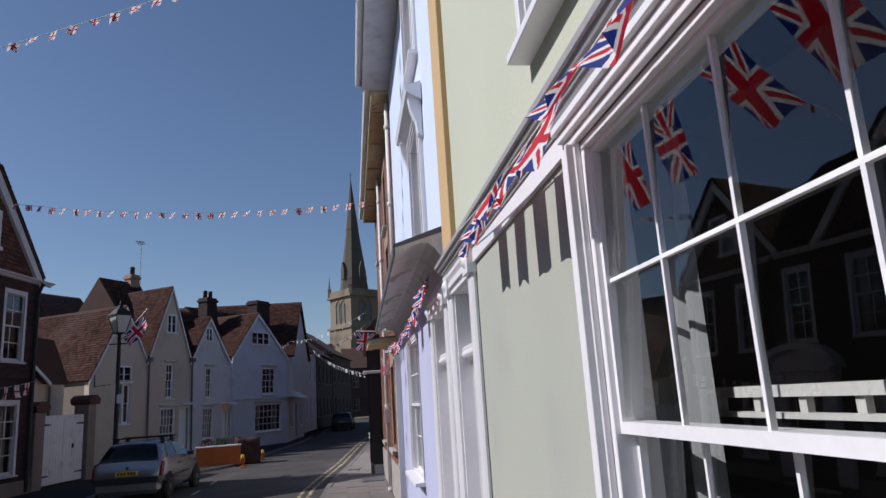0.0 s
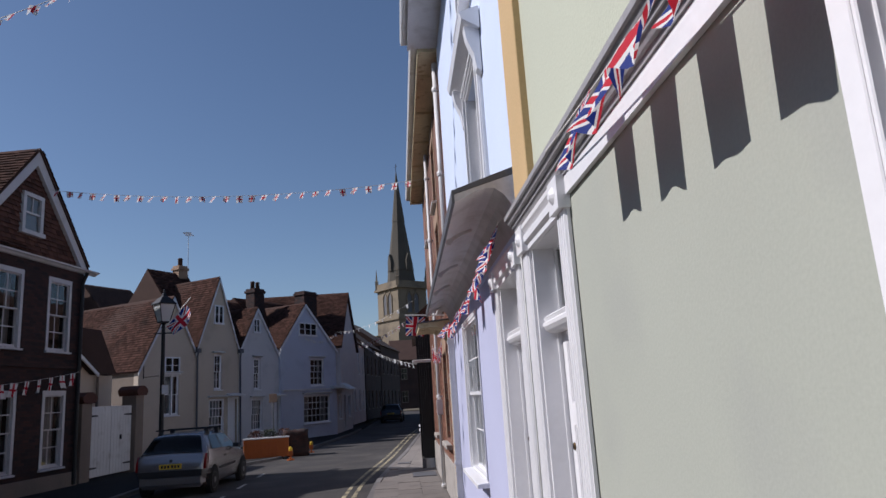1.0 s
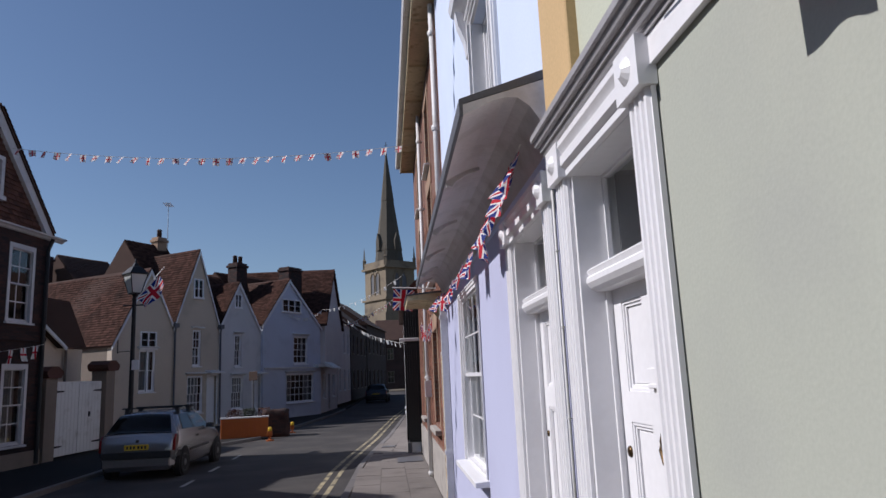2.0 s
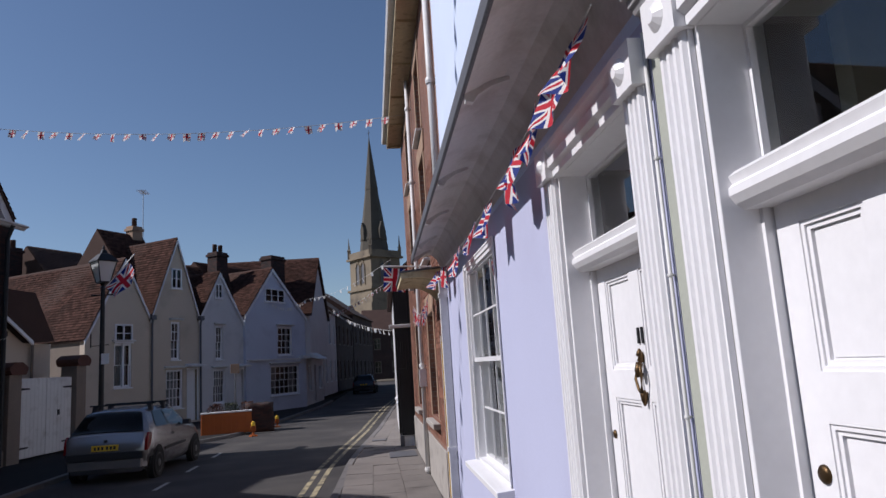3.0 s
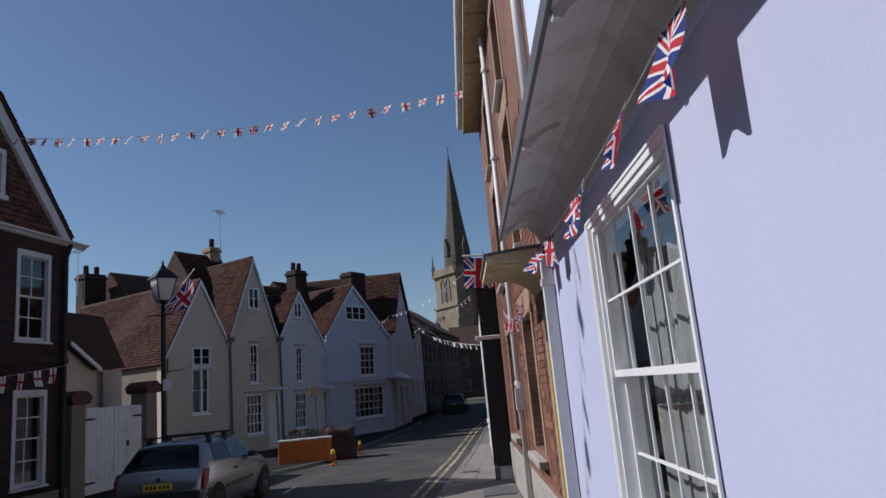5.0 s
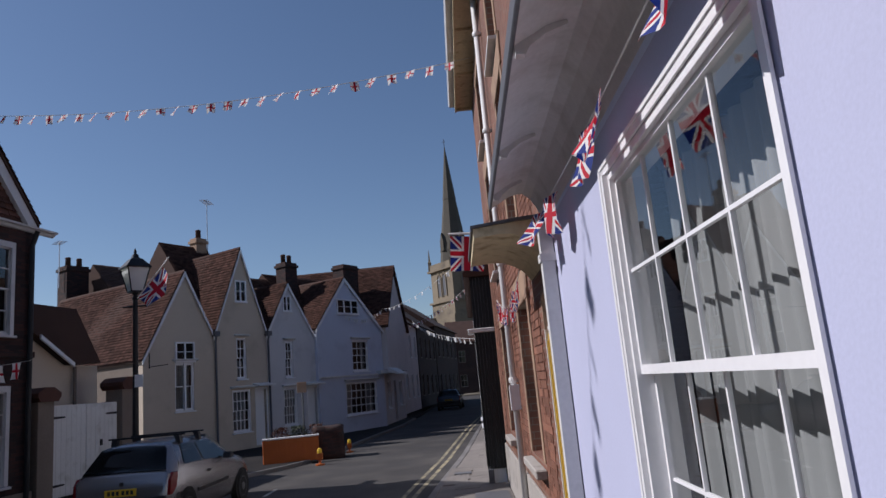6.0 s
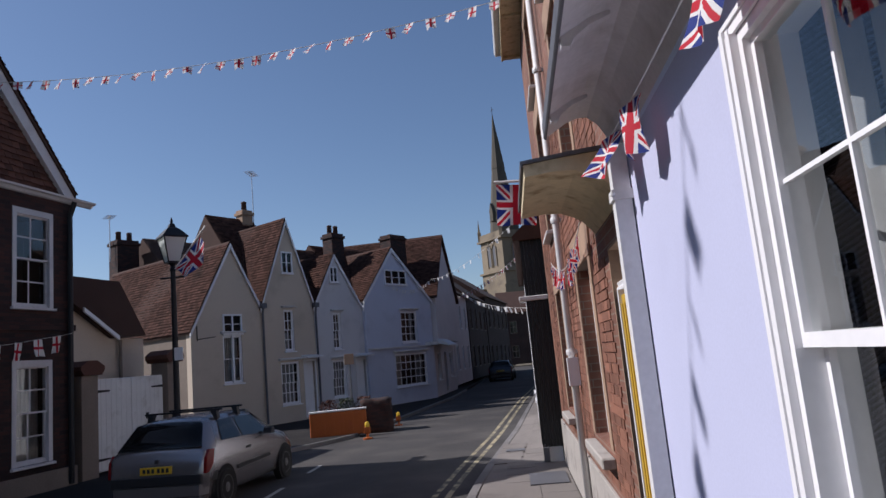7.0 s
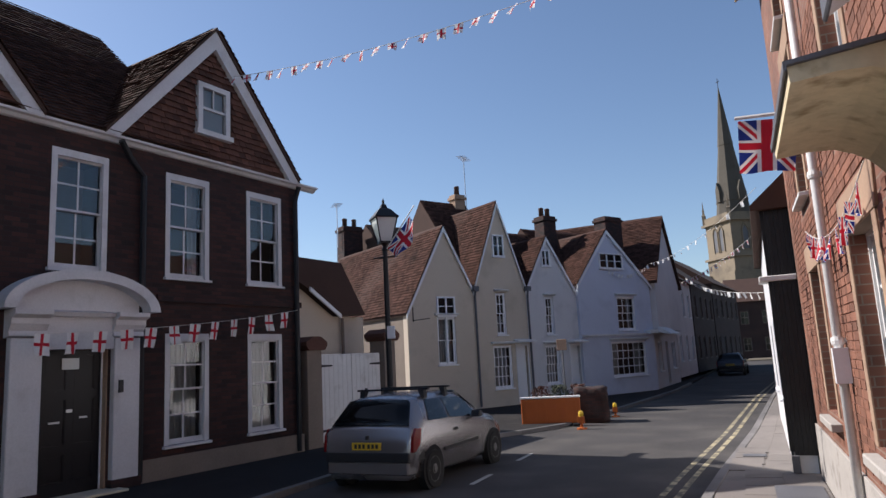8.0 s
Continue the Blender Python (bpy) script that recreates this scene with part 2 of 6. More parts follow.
# brown brick of the far houses, darkened to hold the shadow over the bend
M["far_dark"] = brick_material("far_shade_brown_brickwork", (0.05, 0.022, 0.016), (0.038, 0.018, 0.014), (0.05, 0.036, 0.03))


# ---- building helpers ----
def quad_box(bm, lo, hi):
    """A box from corner to corner."""
    x0, y0, z0 = lo
    x1, y1, z1 = hi
    v = [bm.verts.new(p) for p in ((x0, y0, z0), (x1, y0, z0), (x1, y1, z0), (x0, y1, z0), (x0, y0, z1), (x1, y0, z1), (x1, y1, z1), (x0, y1, z1))]
    for f in ((0, 3, 2, 1), (4, 5, 6, 7), (0, 1, 5, 4), (1, 2, 6, 5), (2, 3, 7, 6), (3, 0, 4, 7)):
        bm.faces.new([v[i] for i in f])
    return v


def prism(bm, outline, axis, a, b):
    """A flat outline of (p, q) pairs drawn out along an axis from a to b. Axis x: (y, z); y: (x, z); z: (x, y)."""
    def at(p, q, w):
        return {"x": (w, p, q), "y": (p, w, q), "z": (p, q, w)}[axis]
    A = [bm.verts.new(at(p, q, a)) for p, q in outline]
    B = [bm.verts.new(at(p, q, b)) for p, q in outline]
    n = len(outline)
    bm.faces.new(A)
    bm.faces.new(B[::-1])
    for i in range(n):
        bm.faces.new([A[i], B[i], B[(i + 1) % n], A[(i + 1) % n]])


def lathe(bm, rings, segs=16, centre=(0, 0)):
    """Rings of (radius, z), joined round a vertical axis and closed at both ends."""
    rows = []
    for r, z in rings:
        rows.append([bm.verts.new((centre[0] + r * math.cos(2 * math.pi * k / segs), centre[1] + r * math.sin(2 * math.pi * k / segs), z)) for k in range(segs)])
    for a, b in zip(rows, rows[1:]):
        for k in range(segs):
            bm.faces.new([a[k], a[(k + 1) % segs], b[(k + 1) % segs], b[k]])
    bm.faces.new(rows[0][::-1])
    bm.faces.new(rows[-1])


def tube(bm, points, r, segs=8):
    """A round bar along points."""
    pts = [Vector(p) for p in points]
    rows = []
    for i, p in enumerate(pts):
        d = (pts[min(i + 1, len(pts) - 1)] - pts[max(i - 1, 0)]).normalized()
        side = d.cross(Vector((0, 0, 1)) if abs(d.z) < 0.9 else Vector((1, 0, 0))).normalized()
        up = side.cross(d)
        rows.append([bm.verts.new(p + r * (math.cos(2 * math.pi * k / segs) * side + math.sin(2 * math.pi * k / segs) * up)) for k in range(segs)])
    for a, b in zip(rows, rows[1:]):
        for k in range(segs):
            bm.faces.new([a[k], a[(k + 1) % segs], b[(k + 1) % segs], b[k]])
    bm.faces.new(rows[0][::-1])
    bm.faces.new(rows[-1])


def finish(bm, name, mat, bevel=0.0, smooth=False):
    if bevel:
        bmesh.ops.bevel(bm, geom=list(bm.edges), offset=bevel, segments=1, affect="EDGES", clamp_overlap=True)
    bmesh.ops.recalc_face_normals(bm, faces=bm.faces)
    me = bpy.data.meshes.new(name)
    bm.to_mesh(me)
    bm.free()
    me.materials.append(mat)
    if smooth:
        for p in me.polygons:
            p.use_smooth = True
    return me


def part(name, bm, mat, parent=None, label="", bevel=0.0, smooth=False, kind=""):
    """Links a bmesh as one mesh object under a thing or a part."""
    ob = new(name, finish(bm, name, mat, bevel, smooth))
    if parent is not None:
        ob.parent = parent
    return tagged(ob, label=label, kind=kind)


def thing(name, m, label, category, group="", kind=""):
    ob = new(name)
    ob.empty_display_size = 0.1
    ob.matrix_world = m
    return tagged(ob, label, category, group, kind)


def boxpart(name, lo, hi, mat, parent=None, label="", bevel=0.0):
    bm = bmesh.new()
    quad_box(bm, lo, hi)
    return part(name, bm, mat, parent, label, bevel)


def facade(x, y, az):
    """A house frame: local x runs along the front to the compass direction az, local y into the house."""
    a = radians(az)
    m = Matrix(((math.sin(a), -math.cos(a), 0, x), (math.cos(a), math.sin(a), 0, y), (0, 0, 1, 0), (0, 0, 0, 1)))
    return m


RIGHT = Matrix(((0, 1, 0, 1.065), (-1, 0, 0, 0), (0, 0, 1, 0), (0, 0, 0, 1)))   # local x = -world y, local y = into the wall


def wall_with(bm, x0, x1, z0, z1, thick, openings, y=0.0):
    """A wall slab with rectangular openings (x0, x1, z0, z1) that go through it."""
    xs = sorted({x0, x1, *[v for o in openings for v in o[:2] if x0 < v < x1]})
    zs = sorted({z0, z1, *[v for o in openings for v in o[2:4] if z0 < v < z1]})

    def solid(i, k):
        if i < 0 or k < 0 or i >= len(xs) - 1 or k >= len(zs) - 1:
            return False
        cx, cz = (xs[i] + xs[i + 1]) / 2, (zs[k] + zs[k + 1]) / 2
        return not any(o[0] < cx < o[1] and o[2] < cz < o[3] for o in openings)

    def q(*ps):
        bm.faces.new([bm.verts.new(p) for p in ps])
    for i in range(len(xs) - 1):
        for k in range(len(zs) - 1):
            if not solid(i, k):
                continue
            a, b, c, d = xs[i], xs[i + 1], zs[k], zs[k + 1]
            q((a, y, c), (b, y, c), (b, y, d), (a, y, d))
            q((b, y + thick, c), (a, y + thick, c), (a, y + thick, d), (b, y + thick, d))
            if not solid(i - 1, k):
                q((a, y + thick, c), (a, y, c), (a, y, d), (a, y + thick, d))
            if not solid(i + 1, k):
                q((b, y, c), (b, y + thick, c), (b, y + thick, d), (b, y, d))
            if not solid(i, k - 1):
                q((a, y + thick, c), (b, y + thick, c), (b, y, c), (a, y, c))
            if not solid(i, k + 1):
                q((a, y, d), (b, y, d), (b, y + thick, d), (a, y + thick, d))
    bmesh.ops.remove_doubles(bm, verts=bm.verts, dist=1e-5)


def tiles(name, origin, along, up, width, height, mat, parent, keep=None, tw=0.18, th=0.13, label="", rise=0.02):
    """Courses of overlapping tiles on a slope, joined: width runs along, height up the slope; keep(u, v) clips."""
    o, a, u = Vector(origin), Vector(along).normalized(), Vector(up).normalized()
    n = a.cross(u).normalized()
    if n.z < 0 or (abs(n.z) < 0.02 and n.y > 0):
        n = -n
    verts, faces = [], []
    rng = random.Random(hash_name(name) + int(width * 100))
    for r in range(int(height / th) + 1):
        for c in range(int(width / tw) + 2):
            u0, v0 = c * tw - (r % 2) * tw / 2, r * th
            if keep and not keep(u0 + tw / 2, v0 + th / 2):
                continue
            if not keep and (u0 + tw < 0.02 or u0 > width - 0.02 or v0 + th > height + 0.02):
                continue
            lift = rise + rng.random() * 0.014
            sag = 0.03 * math.sin(u0 * 0.9 + v0 * 0.6) * (0.6 if keep is None else 0.0)
            w = tw * 0.965
            if not keep:
                w = min(u0 + w, width) - max(u0, 0.0)
                u0 = max(u0, 0.0)
            jit = (rng.random() - 0.5) * 0.016
            b0 = o + a * u0 + u * (v0 - 0.012 + jit) + n * (lift + 0.012 + sag)
            b1 = b0 + a * w
            t0 = o + a * u0 + u * (v0 + th) + n * (0.012 + sag)
            t1 = t0 + a * w
            k = len(verts)
            verts += [b0, b1, t1, t0, b0 - n * 0.02, b1 - n * 0.02]
            faces += [(k, k + 1, k + 2, k + 3), (k + 4, k + 5, k + 1, k), (k + 4, k, k + 3), (k + 5, k + 2, k + 1)]
    me = bpy.data.meshes.new(name)
    me.from_pydata(verts, [], faces)
    me.materials.append(mat)
    ob = new(name, me)
    ob.parent = parent
    return tagged(ob, label=label, kind="stuff")


def hash_name(text):
    return sum((i + 1) * ord(ch) for i, ch in enumerate(text))


PANES = {}


def pane_mesh(w, h):
    """One leaf of glass, facing the street."""
    key = (round(w, 3), round(h, 3))
    if key not in PANES:
        me = bpy.data.meshes.new("pane")
        me.from_pydata([(-w / 2, 0, -h / 2), (w / 2, 0, -h / 2), (w / 2, 0, h / 2), (-w / 2, 0, h / 2)], [], [(0, 1, 2, 3)])
        me.materials.append(M["glass"])
        PANES[key] = me
    return PANES[key]


def glazing(name, x0, x1, z0, z1, y, parent):
    p = new(name, pane_mesh(x1 - x0, z1 - z0))
    p.parent = parent
    p.matrix_local = pose((x0 + x1) / 2, y, (z0 + z1) / 2)
    p.visible_shadow = False
    return p


def sash_window(house, x0, x1, z0, z1, cols, rows, split=0.5, depth=0.05, bar=0.02, stile=0.04, arch=0.0, sill=0.08, curtain="", mat="white", label="white-painted timber sash window", room=0.5, slim=False, lean=0.0):
    """A box sash in an opening: lining, two sashes with bars, single panes, sill, optional moulded surround and what hangs behind."""
    w = new("window")
    w.parent = house
    tagged(w, label=label)
    y = depth
    bm = bmesh.new()
    f = 0.03
    quad_box(bm, (x0, y - 0.02, z0), (x0 + f, y + 0.12, z1))
    quad_box(bm, (x1 - f, y - 0.02, z0), (x1, y + 0.12, z1))
    quad_box(bm, (x0 + f, y - 0.02, z1 - f), (x1 - f, y + 0.12, z1))
    quad_box(bm, (x0 + f, y - 0.02, z0), (x1 - f, y + 0.12, z0 + f * 0.7))
    if slim:
        # moulded on one side, a plain bead on the other and at the head
        quad_box(bm, (x0 - 0.078, -0.026, z0), (x0 - 0.050, y - 0.021, z1 + 0.03))
        quad_box(bm, (x0 - 0.049, -0.018, z0), (x0 - 0.028, y - 0.021, z1 + 0.03))
        quad_box(bm, (x0 - 0.027, -0.028, z0), (x0 + 0.003, y - 0.021, z1))
        quad_box(bm, (x1 - 0.003, -0.016, z0), (x1 + 0.022, y - 0.021, z1))
        quad_box(bm, (x0 - 0.026, -0.016, z1 + 0.001), (x1 + 0.022, y - 0.021, z1 + 0.03))
        quad_box(bm, (x0 - 0.078, -0.022, z1 + 0.031), (x1 + 0.022, y - 0.021, z1 + 0.045))
    elif arch:
        for k, (wd, pr) in enumerate(((arch, 0.03), (arch * 0.62, 0.045), (arch * 0.25, 0.058))):
            o = arch - wd if k == 1 else 0.0
            quad_box(bm, (x0 - o - wd + 0.004 * k, -pr, z0), (x0 - o + 0.004 - 0.003 * k, y - 0.021, z1 - 0.001 * k))
            quad_box(bm, (x1 + o - 0.004 + 0.003 * k, -pr, z0), (x1 + o + wd - 0.004 * k, y - 0.021, z1 - 0.001 * k))
            quad_box(bm, (x0 - arch - 0.012 * k, -pr - 0.004 * k, z1 + arch * k / 3 + 0.001), (x1 + arch + 0.012 * k, y - 0.021, z1 + arch * (k + 1) / 3))
    part("window_frame", bm, M[mat], w, bevel=0.003 if arch and not slim else 0)
    bm = bmesh.new()
    zm = z0 + (z1 - z0) * split
    a0, a1 = x0 + f, x1 - f
    for s, (b0, b1, yy, rr) in enumerate(((zm, z1 - f, y + 0.0, rows[0]), (z0 + f * 0.7, zm + 0.035, y + 0.045, rows[1]))):
        bm = bmesh.new()
        quad_box(bm, (a0, yy, b0), (a0 + stile, yy + 0.04, b1))
        quad_box(bm, (a1 - stile, yy, b0), (a1, yy + 0.04, b1))
        lo = 0.035 if s == 0 else stile * 1.3
        hi = stile if s == 0 else 0.035
        quad_box(bm, (a0 + stile, yy, b0), (a1 - stile, yy + 0.04, b0 + lo))
        quad_box(bm, (a0 + stile, yy, b1 - hi), (a1 - stile, yy + 0.04, b1))
        c0, c1, d0, d1 = a0 + stile, a1 - stile, b0 + lo, b1 - hi
        for i in range(1, cols):
            xc = c0 + (c1 - c0) * i / cols
            quad_box(bm, (xc - bar / 2, yy + 0.012, d0), (xc + bar / 2, yy + 0.027, d1))
        for k in range(1, rr):
            zc = d0 + (d1 - d0) * k / rr
            for i in range(cols):
                p0 = c0 + (c1 - c0) * i / cols + (bar / 2 if i else 0)
                p1 = c0 + (c1 - c0) * (i + 1) / cols - (bar / 2 if i < cols - 1 else 0)
                quad_box(bm, (p0, yy + 0.012, zc - bar / 2), (p1, yy + 0.027, zc + bar / 2))
        part("top_sash" if s == 0 else "bottom_sash", bm, M[mat], w)
        pw, ph = (c1 - c0) / cols, (d1 - d0) / rr
        for i in range(cols):
            for k in range(rr):
                p = new("pane", pane_mesh(pw, ph))
                p.parent = w
                tilt = 0.25 * math.sin(7.3 * i + 3.1 * k + x0)
                p.matrix_local = pose(c0 + pw * (i + 0.5), yy + 0.02, d0 + ph * (k + 0.5), tilt - lean, 0, tilt * 0.8)
                p.visible_shadow = False
    if sill:
        bm = bmesh.new()
        prism(bm, [(-sill, z0 - 0.055), (-sill, z0 - 0.012), (y + 0.02, z0), (y + 0.02, z0 - 0.055)], "x", x0 - 0.05 - arch * 0.5, x1 + 0.05 + arch * 0.5)
        part("window_sill", bm, M[mat if mat != "black" else "white"], w, bevel=0.004)
    # the room behind: a shallow box whose near-black colour stands for unlit depth
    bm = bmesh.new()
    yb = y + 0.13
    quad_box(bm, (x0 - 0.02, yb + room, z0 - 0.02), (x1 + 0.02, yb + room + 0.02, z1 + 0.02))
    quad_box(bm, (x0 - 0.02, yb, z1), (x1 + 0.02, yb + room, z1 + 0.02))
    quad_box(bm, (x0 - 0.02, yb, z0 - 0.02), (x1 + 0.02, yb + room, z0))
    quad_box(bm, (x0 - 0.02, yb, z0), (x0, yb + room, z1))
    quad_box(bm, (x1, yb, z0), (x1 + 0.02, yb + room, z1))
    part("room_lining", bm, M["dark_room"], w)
    if curtain:
        spans = {"full": [(x0 + 0.05, x1 - 0.05, z0, z1 - 0.05)], "sides": [(x0 + 0.04, x0 + (x1 - x0) * 0.28, z0, z1), (x1 - (x1 - x0) * 0.28, x1 - 0.04, z0, z1)],
                 "edge": [(x0 + 0.005, x0 + (x1 - x0) * 0.13, z0, z1 - 0.02)], "half": [(x0 + 0.05, x1 - 0.05, z0, z0 + (z1 - z0) * 0.45)], "near": [(x0 + (x1 - x0) * 0.12, x1 - 0.005, z0, z1 - 0.02), (x0 + 0.005, x0 + (x1 - x0) * 0.09, z0, z1 - 0.02)]}[curtain]
        for c0, c1, d0, d1 in spans:
            bm = bmesh.new()
            n = max(8, int((c1 - c0) / 0.018))
            lo, hi = [], []
            for i in range(n + 1):
                xx = c0 + (c1 - c0) * i / n
                dy = 0.022 * math.sin(xx * 58) + 0.012 * math.sin(xx * 23 + 1)
                lo.append(bm.verts.new((xx, yb + 0.09 + dy, d0)))
                hi.append(bm.verts.new((xx, yb + 0.09 + dy * 0.7, d1)))
            for i in range(n):
                bm.faces.new([lo[i], lo[i + 1], hi[i + 1], hi[i]])
            part("curtain", bm, M["curtain"], w, "gathered white net curtain", smooth=True)
    return w


def panel_door(house, x0, x1, z0, zt, ztop, door_label, leaf_mat="white", recess=0.12, fanlight=True, hinge_gap=0.012):
    """A panelled door in a deep reveal with a transom bar and a fanlight over it. Local x from x0 to x1; leaf from z0 to zt."""
    d = new("door")
    d.parent = house
    tagged(d, label=door_label)
    for p, q in ((x0 - 0.02, x0), (x1, x1 + 0.02)):
        boxpart("jamb_lining", (p, -0.005, z0), (q, recess + 0.06, ztop), M["white" if leaf_mat == "white" else "dressing"], d, bevel=0.002)
    boxpart("head_lining", (x0 - 0.02, -0.005, ztop), (x1 + 0.02, recess + 0.06, ztop + 0.02), M["white" if leaf_mat == "white" else "dressing"], d, bevel=0.002)
    for p, q in ((x0, x0 + 0.014), (x1 - 0.014, x1)):
        boxpart("door_stop", (p, recess - 0.025, z0), (q, recess + 0.055, zt), M["white"], d)
    l0, l1 = x0 + 0.02, x1 - 0.02
    w, h = l1 - l0, zt - z0 - 0.02
    st = 0.088
    mid = (l0 + l1) / 2
    zb = z0 + 0.02
    rows = [(zb + 0.2, zb + 0.62), (zb + 0.74, zb + 1.435), (zb + 1.55, zb + h - 0.055)]
    panels = [(a, b, c, e2) for c, e2 in rows for a, b in ((l0 + st, mid - 0.05), (mid + 0.05, l1 - st))]
    bm = bmesh.new()
    wall_with(bm, l0, l1, zb, zb + h, 0.045, panels, recess)
    quad_box(bm, (l0 + 0.02, recess + 0.02, zb + 0.02), (l1 - 0.02, recess + 0.043, zb + h - 0.02))
    leaf = part("door_leaf", bm, M[leaf_mat], d)
    for a, b, c, e2 in panels:
        bm = bmesh.new()
        for k, (ins, pr) in enumerate(((0.0, 0.004), (0.012, 0.010))):
            for q0, q1, q2, q3 in ((a + ins, b - ins, c + ins, c + ins + 0.012), (a + ins, b - ins, e2 - ins - 0.012, e2 - ins), (a + ins, a + ins + 0.012, c + ins + 0.012, e2 - ins - 0.012), (b - ins - 0.012, b - ins, c + ins + 0.012, e2 - ins - 0.012)):
                quad_box(bm, (q0, recess + pr, q2), (q1, recess + 0.024, q3))
        quad_box(bm, (a + 0.03, recess + 0.0165, c + 0.03), (b - 0.03, recess + 0.024, e2 - 0.03))
        part("panel_moulding", bm, M[leaf_mat], leaf)
    if fanlight:
        bm = bmesh.new()
        prism(bm, [(-0.01, zt + 0.015), (-0.024, zt + 0.035), (-0.024, zt + 0.055), (-0.012, zt + 0.065), (-0.02, zt + 0.085), (0.0, zt + 0.10), (recess + 0.05, zt + 0.10), (recess + 0.05, zt), (0.01, zt)], "x", x0 - 0.001, x1 + 0.001)
        for v in bm.verts:
            v.co.y += 0.045 if v.co.y < recess else 0.0
        part("transom_bar", bm, M["white"], d, "moulded white transom bar")
        bm = bmesh.new()
        quad_box(bm, (x0 + 0.002, recess, zt + 0.1), (x0 + 0.014, recess + 0.04, ztop - 0.001))
        quad_box(bm, (x1 - 0.014, recess, zt + 0.1), (x1 - 0.002, recess + 0.04, ztop - 0.001))
        quad_box(bm, (x0 + 0.014, recess, ztop - 0.014), (x1 - 0.014, recess + 0.04, ztop - 0.001))
        part("fanlight_frame", bm, M["white"], d)
        glazing("fanlight_pane", x0 + 0.014, x1 - 0.014, zt + 0.1, ztop - 0.014, recess + 0.02, d)
        # box behind the fanlight, coloured near-black in place of an unlit hall
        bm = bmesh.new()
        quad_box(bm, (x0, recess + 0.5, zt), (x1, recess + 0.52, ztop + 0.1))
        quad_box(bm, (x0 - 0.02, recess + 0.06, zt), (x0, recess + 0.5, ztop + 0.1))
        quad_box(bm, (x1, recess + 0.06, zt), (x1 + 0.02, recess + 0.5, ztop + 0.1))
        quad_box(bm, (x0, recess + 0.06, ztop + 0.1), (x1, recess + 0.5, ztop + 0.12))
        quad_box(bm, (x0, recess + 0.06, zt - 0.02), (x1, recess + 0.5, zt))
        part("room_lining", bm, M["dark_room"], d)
    return d, leaf, (l0, l1, zb, h, mid)


def door_case(house, x0, x1, z0, ztop, width=0.16):
    """Fluted pilasters with corner blocks and a moulded head round a door."""
    for side in (0, 1):
        a = x0 - 0.02 - width if side == 0 else x1 + 0.02
        prof = [(a, -0.0055), (a, -0.022)]
        for k in range(4):
            cc = a + width * (0.14 + 0.24 * k)
            prof += [(cc - 0.09 * width, -0.022), (cc - 0.05 * width, -0.034), (cc + 0.05 * width, -0.034), (cc + 0.09 * width, -0.022)]
        prof += [(a + width, -0.022), (a + width, -0.0055)]
        bm = bmesh.new()
        prism(bm, prof, "z", z0 + 0.17, ztop)
        boxpart("pilaster_base", (a - 0.008, -0.06, z0), (a + width + 0.008, -0.0055, z0 + 0.169), M["white"], house, "", 0.004)
        part("pilaster", bm, M["white"], house, "fluted white pilaster")
        bm = bmesh.new()
        quad_box(bm, (a - 0.012, -0.062, ztop), (a + width + 0.012, -0.003, ztop + width * 0.95))
        cx, cz = a + width / 2, ztop + width * 0.48
        ring = [bm.verts.new((cx + 0.045 * math.cos(t * math.pi / 6), -0.0625, cz + 0.045 * math.sin(t * math.pi / 6))) for t in range(12)]
        tip = [bm.verts.new((cx + 0.02 * math.cos(t * math.pi / 6), -0.082, cz + 0.02 * math.sin(t * math.pi / 6))) for t in range(12)]
        for t in range(12):
            bm.faces.new([ring[t], ring[(t + 1) % 12], tip[(t + 1) % 12], tip[t]])
        bm.faces.new(tip)
        part("corner_block", bm, M["white"], house, "white corner block with a roundel")
    bm = bmesh.new()
    prism(bm, [(-0.0055, ztop + 0.002), (-0.03, ztop + 0.002), (-0.03, ztop + 0.03), (-0.05, ztop + 0.045), (-0.05, ztop + 0.085), (-0.036, ztop + 0.095), (-0.058, ztop + 0.125), (-0.058, ztop + 0.15), (-0.0055, ztop + 0.15)], "x", x0 - 0.006, x1 + 0.006)
    part("door_head", bm, M["white"], house, "moulded white door head")


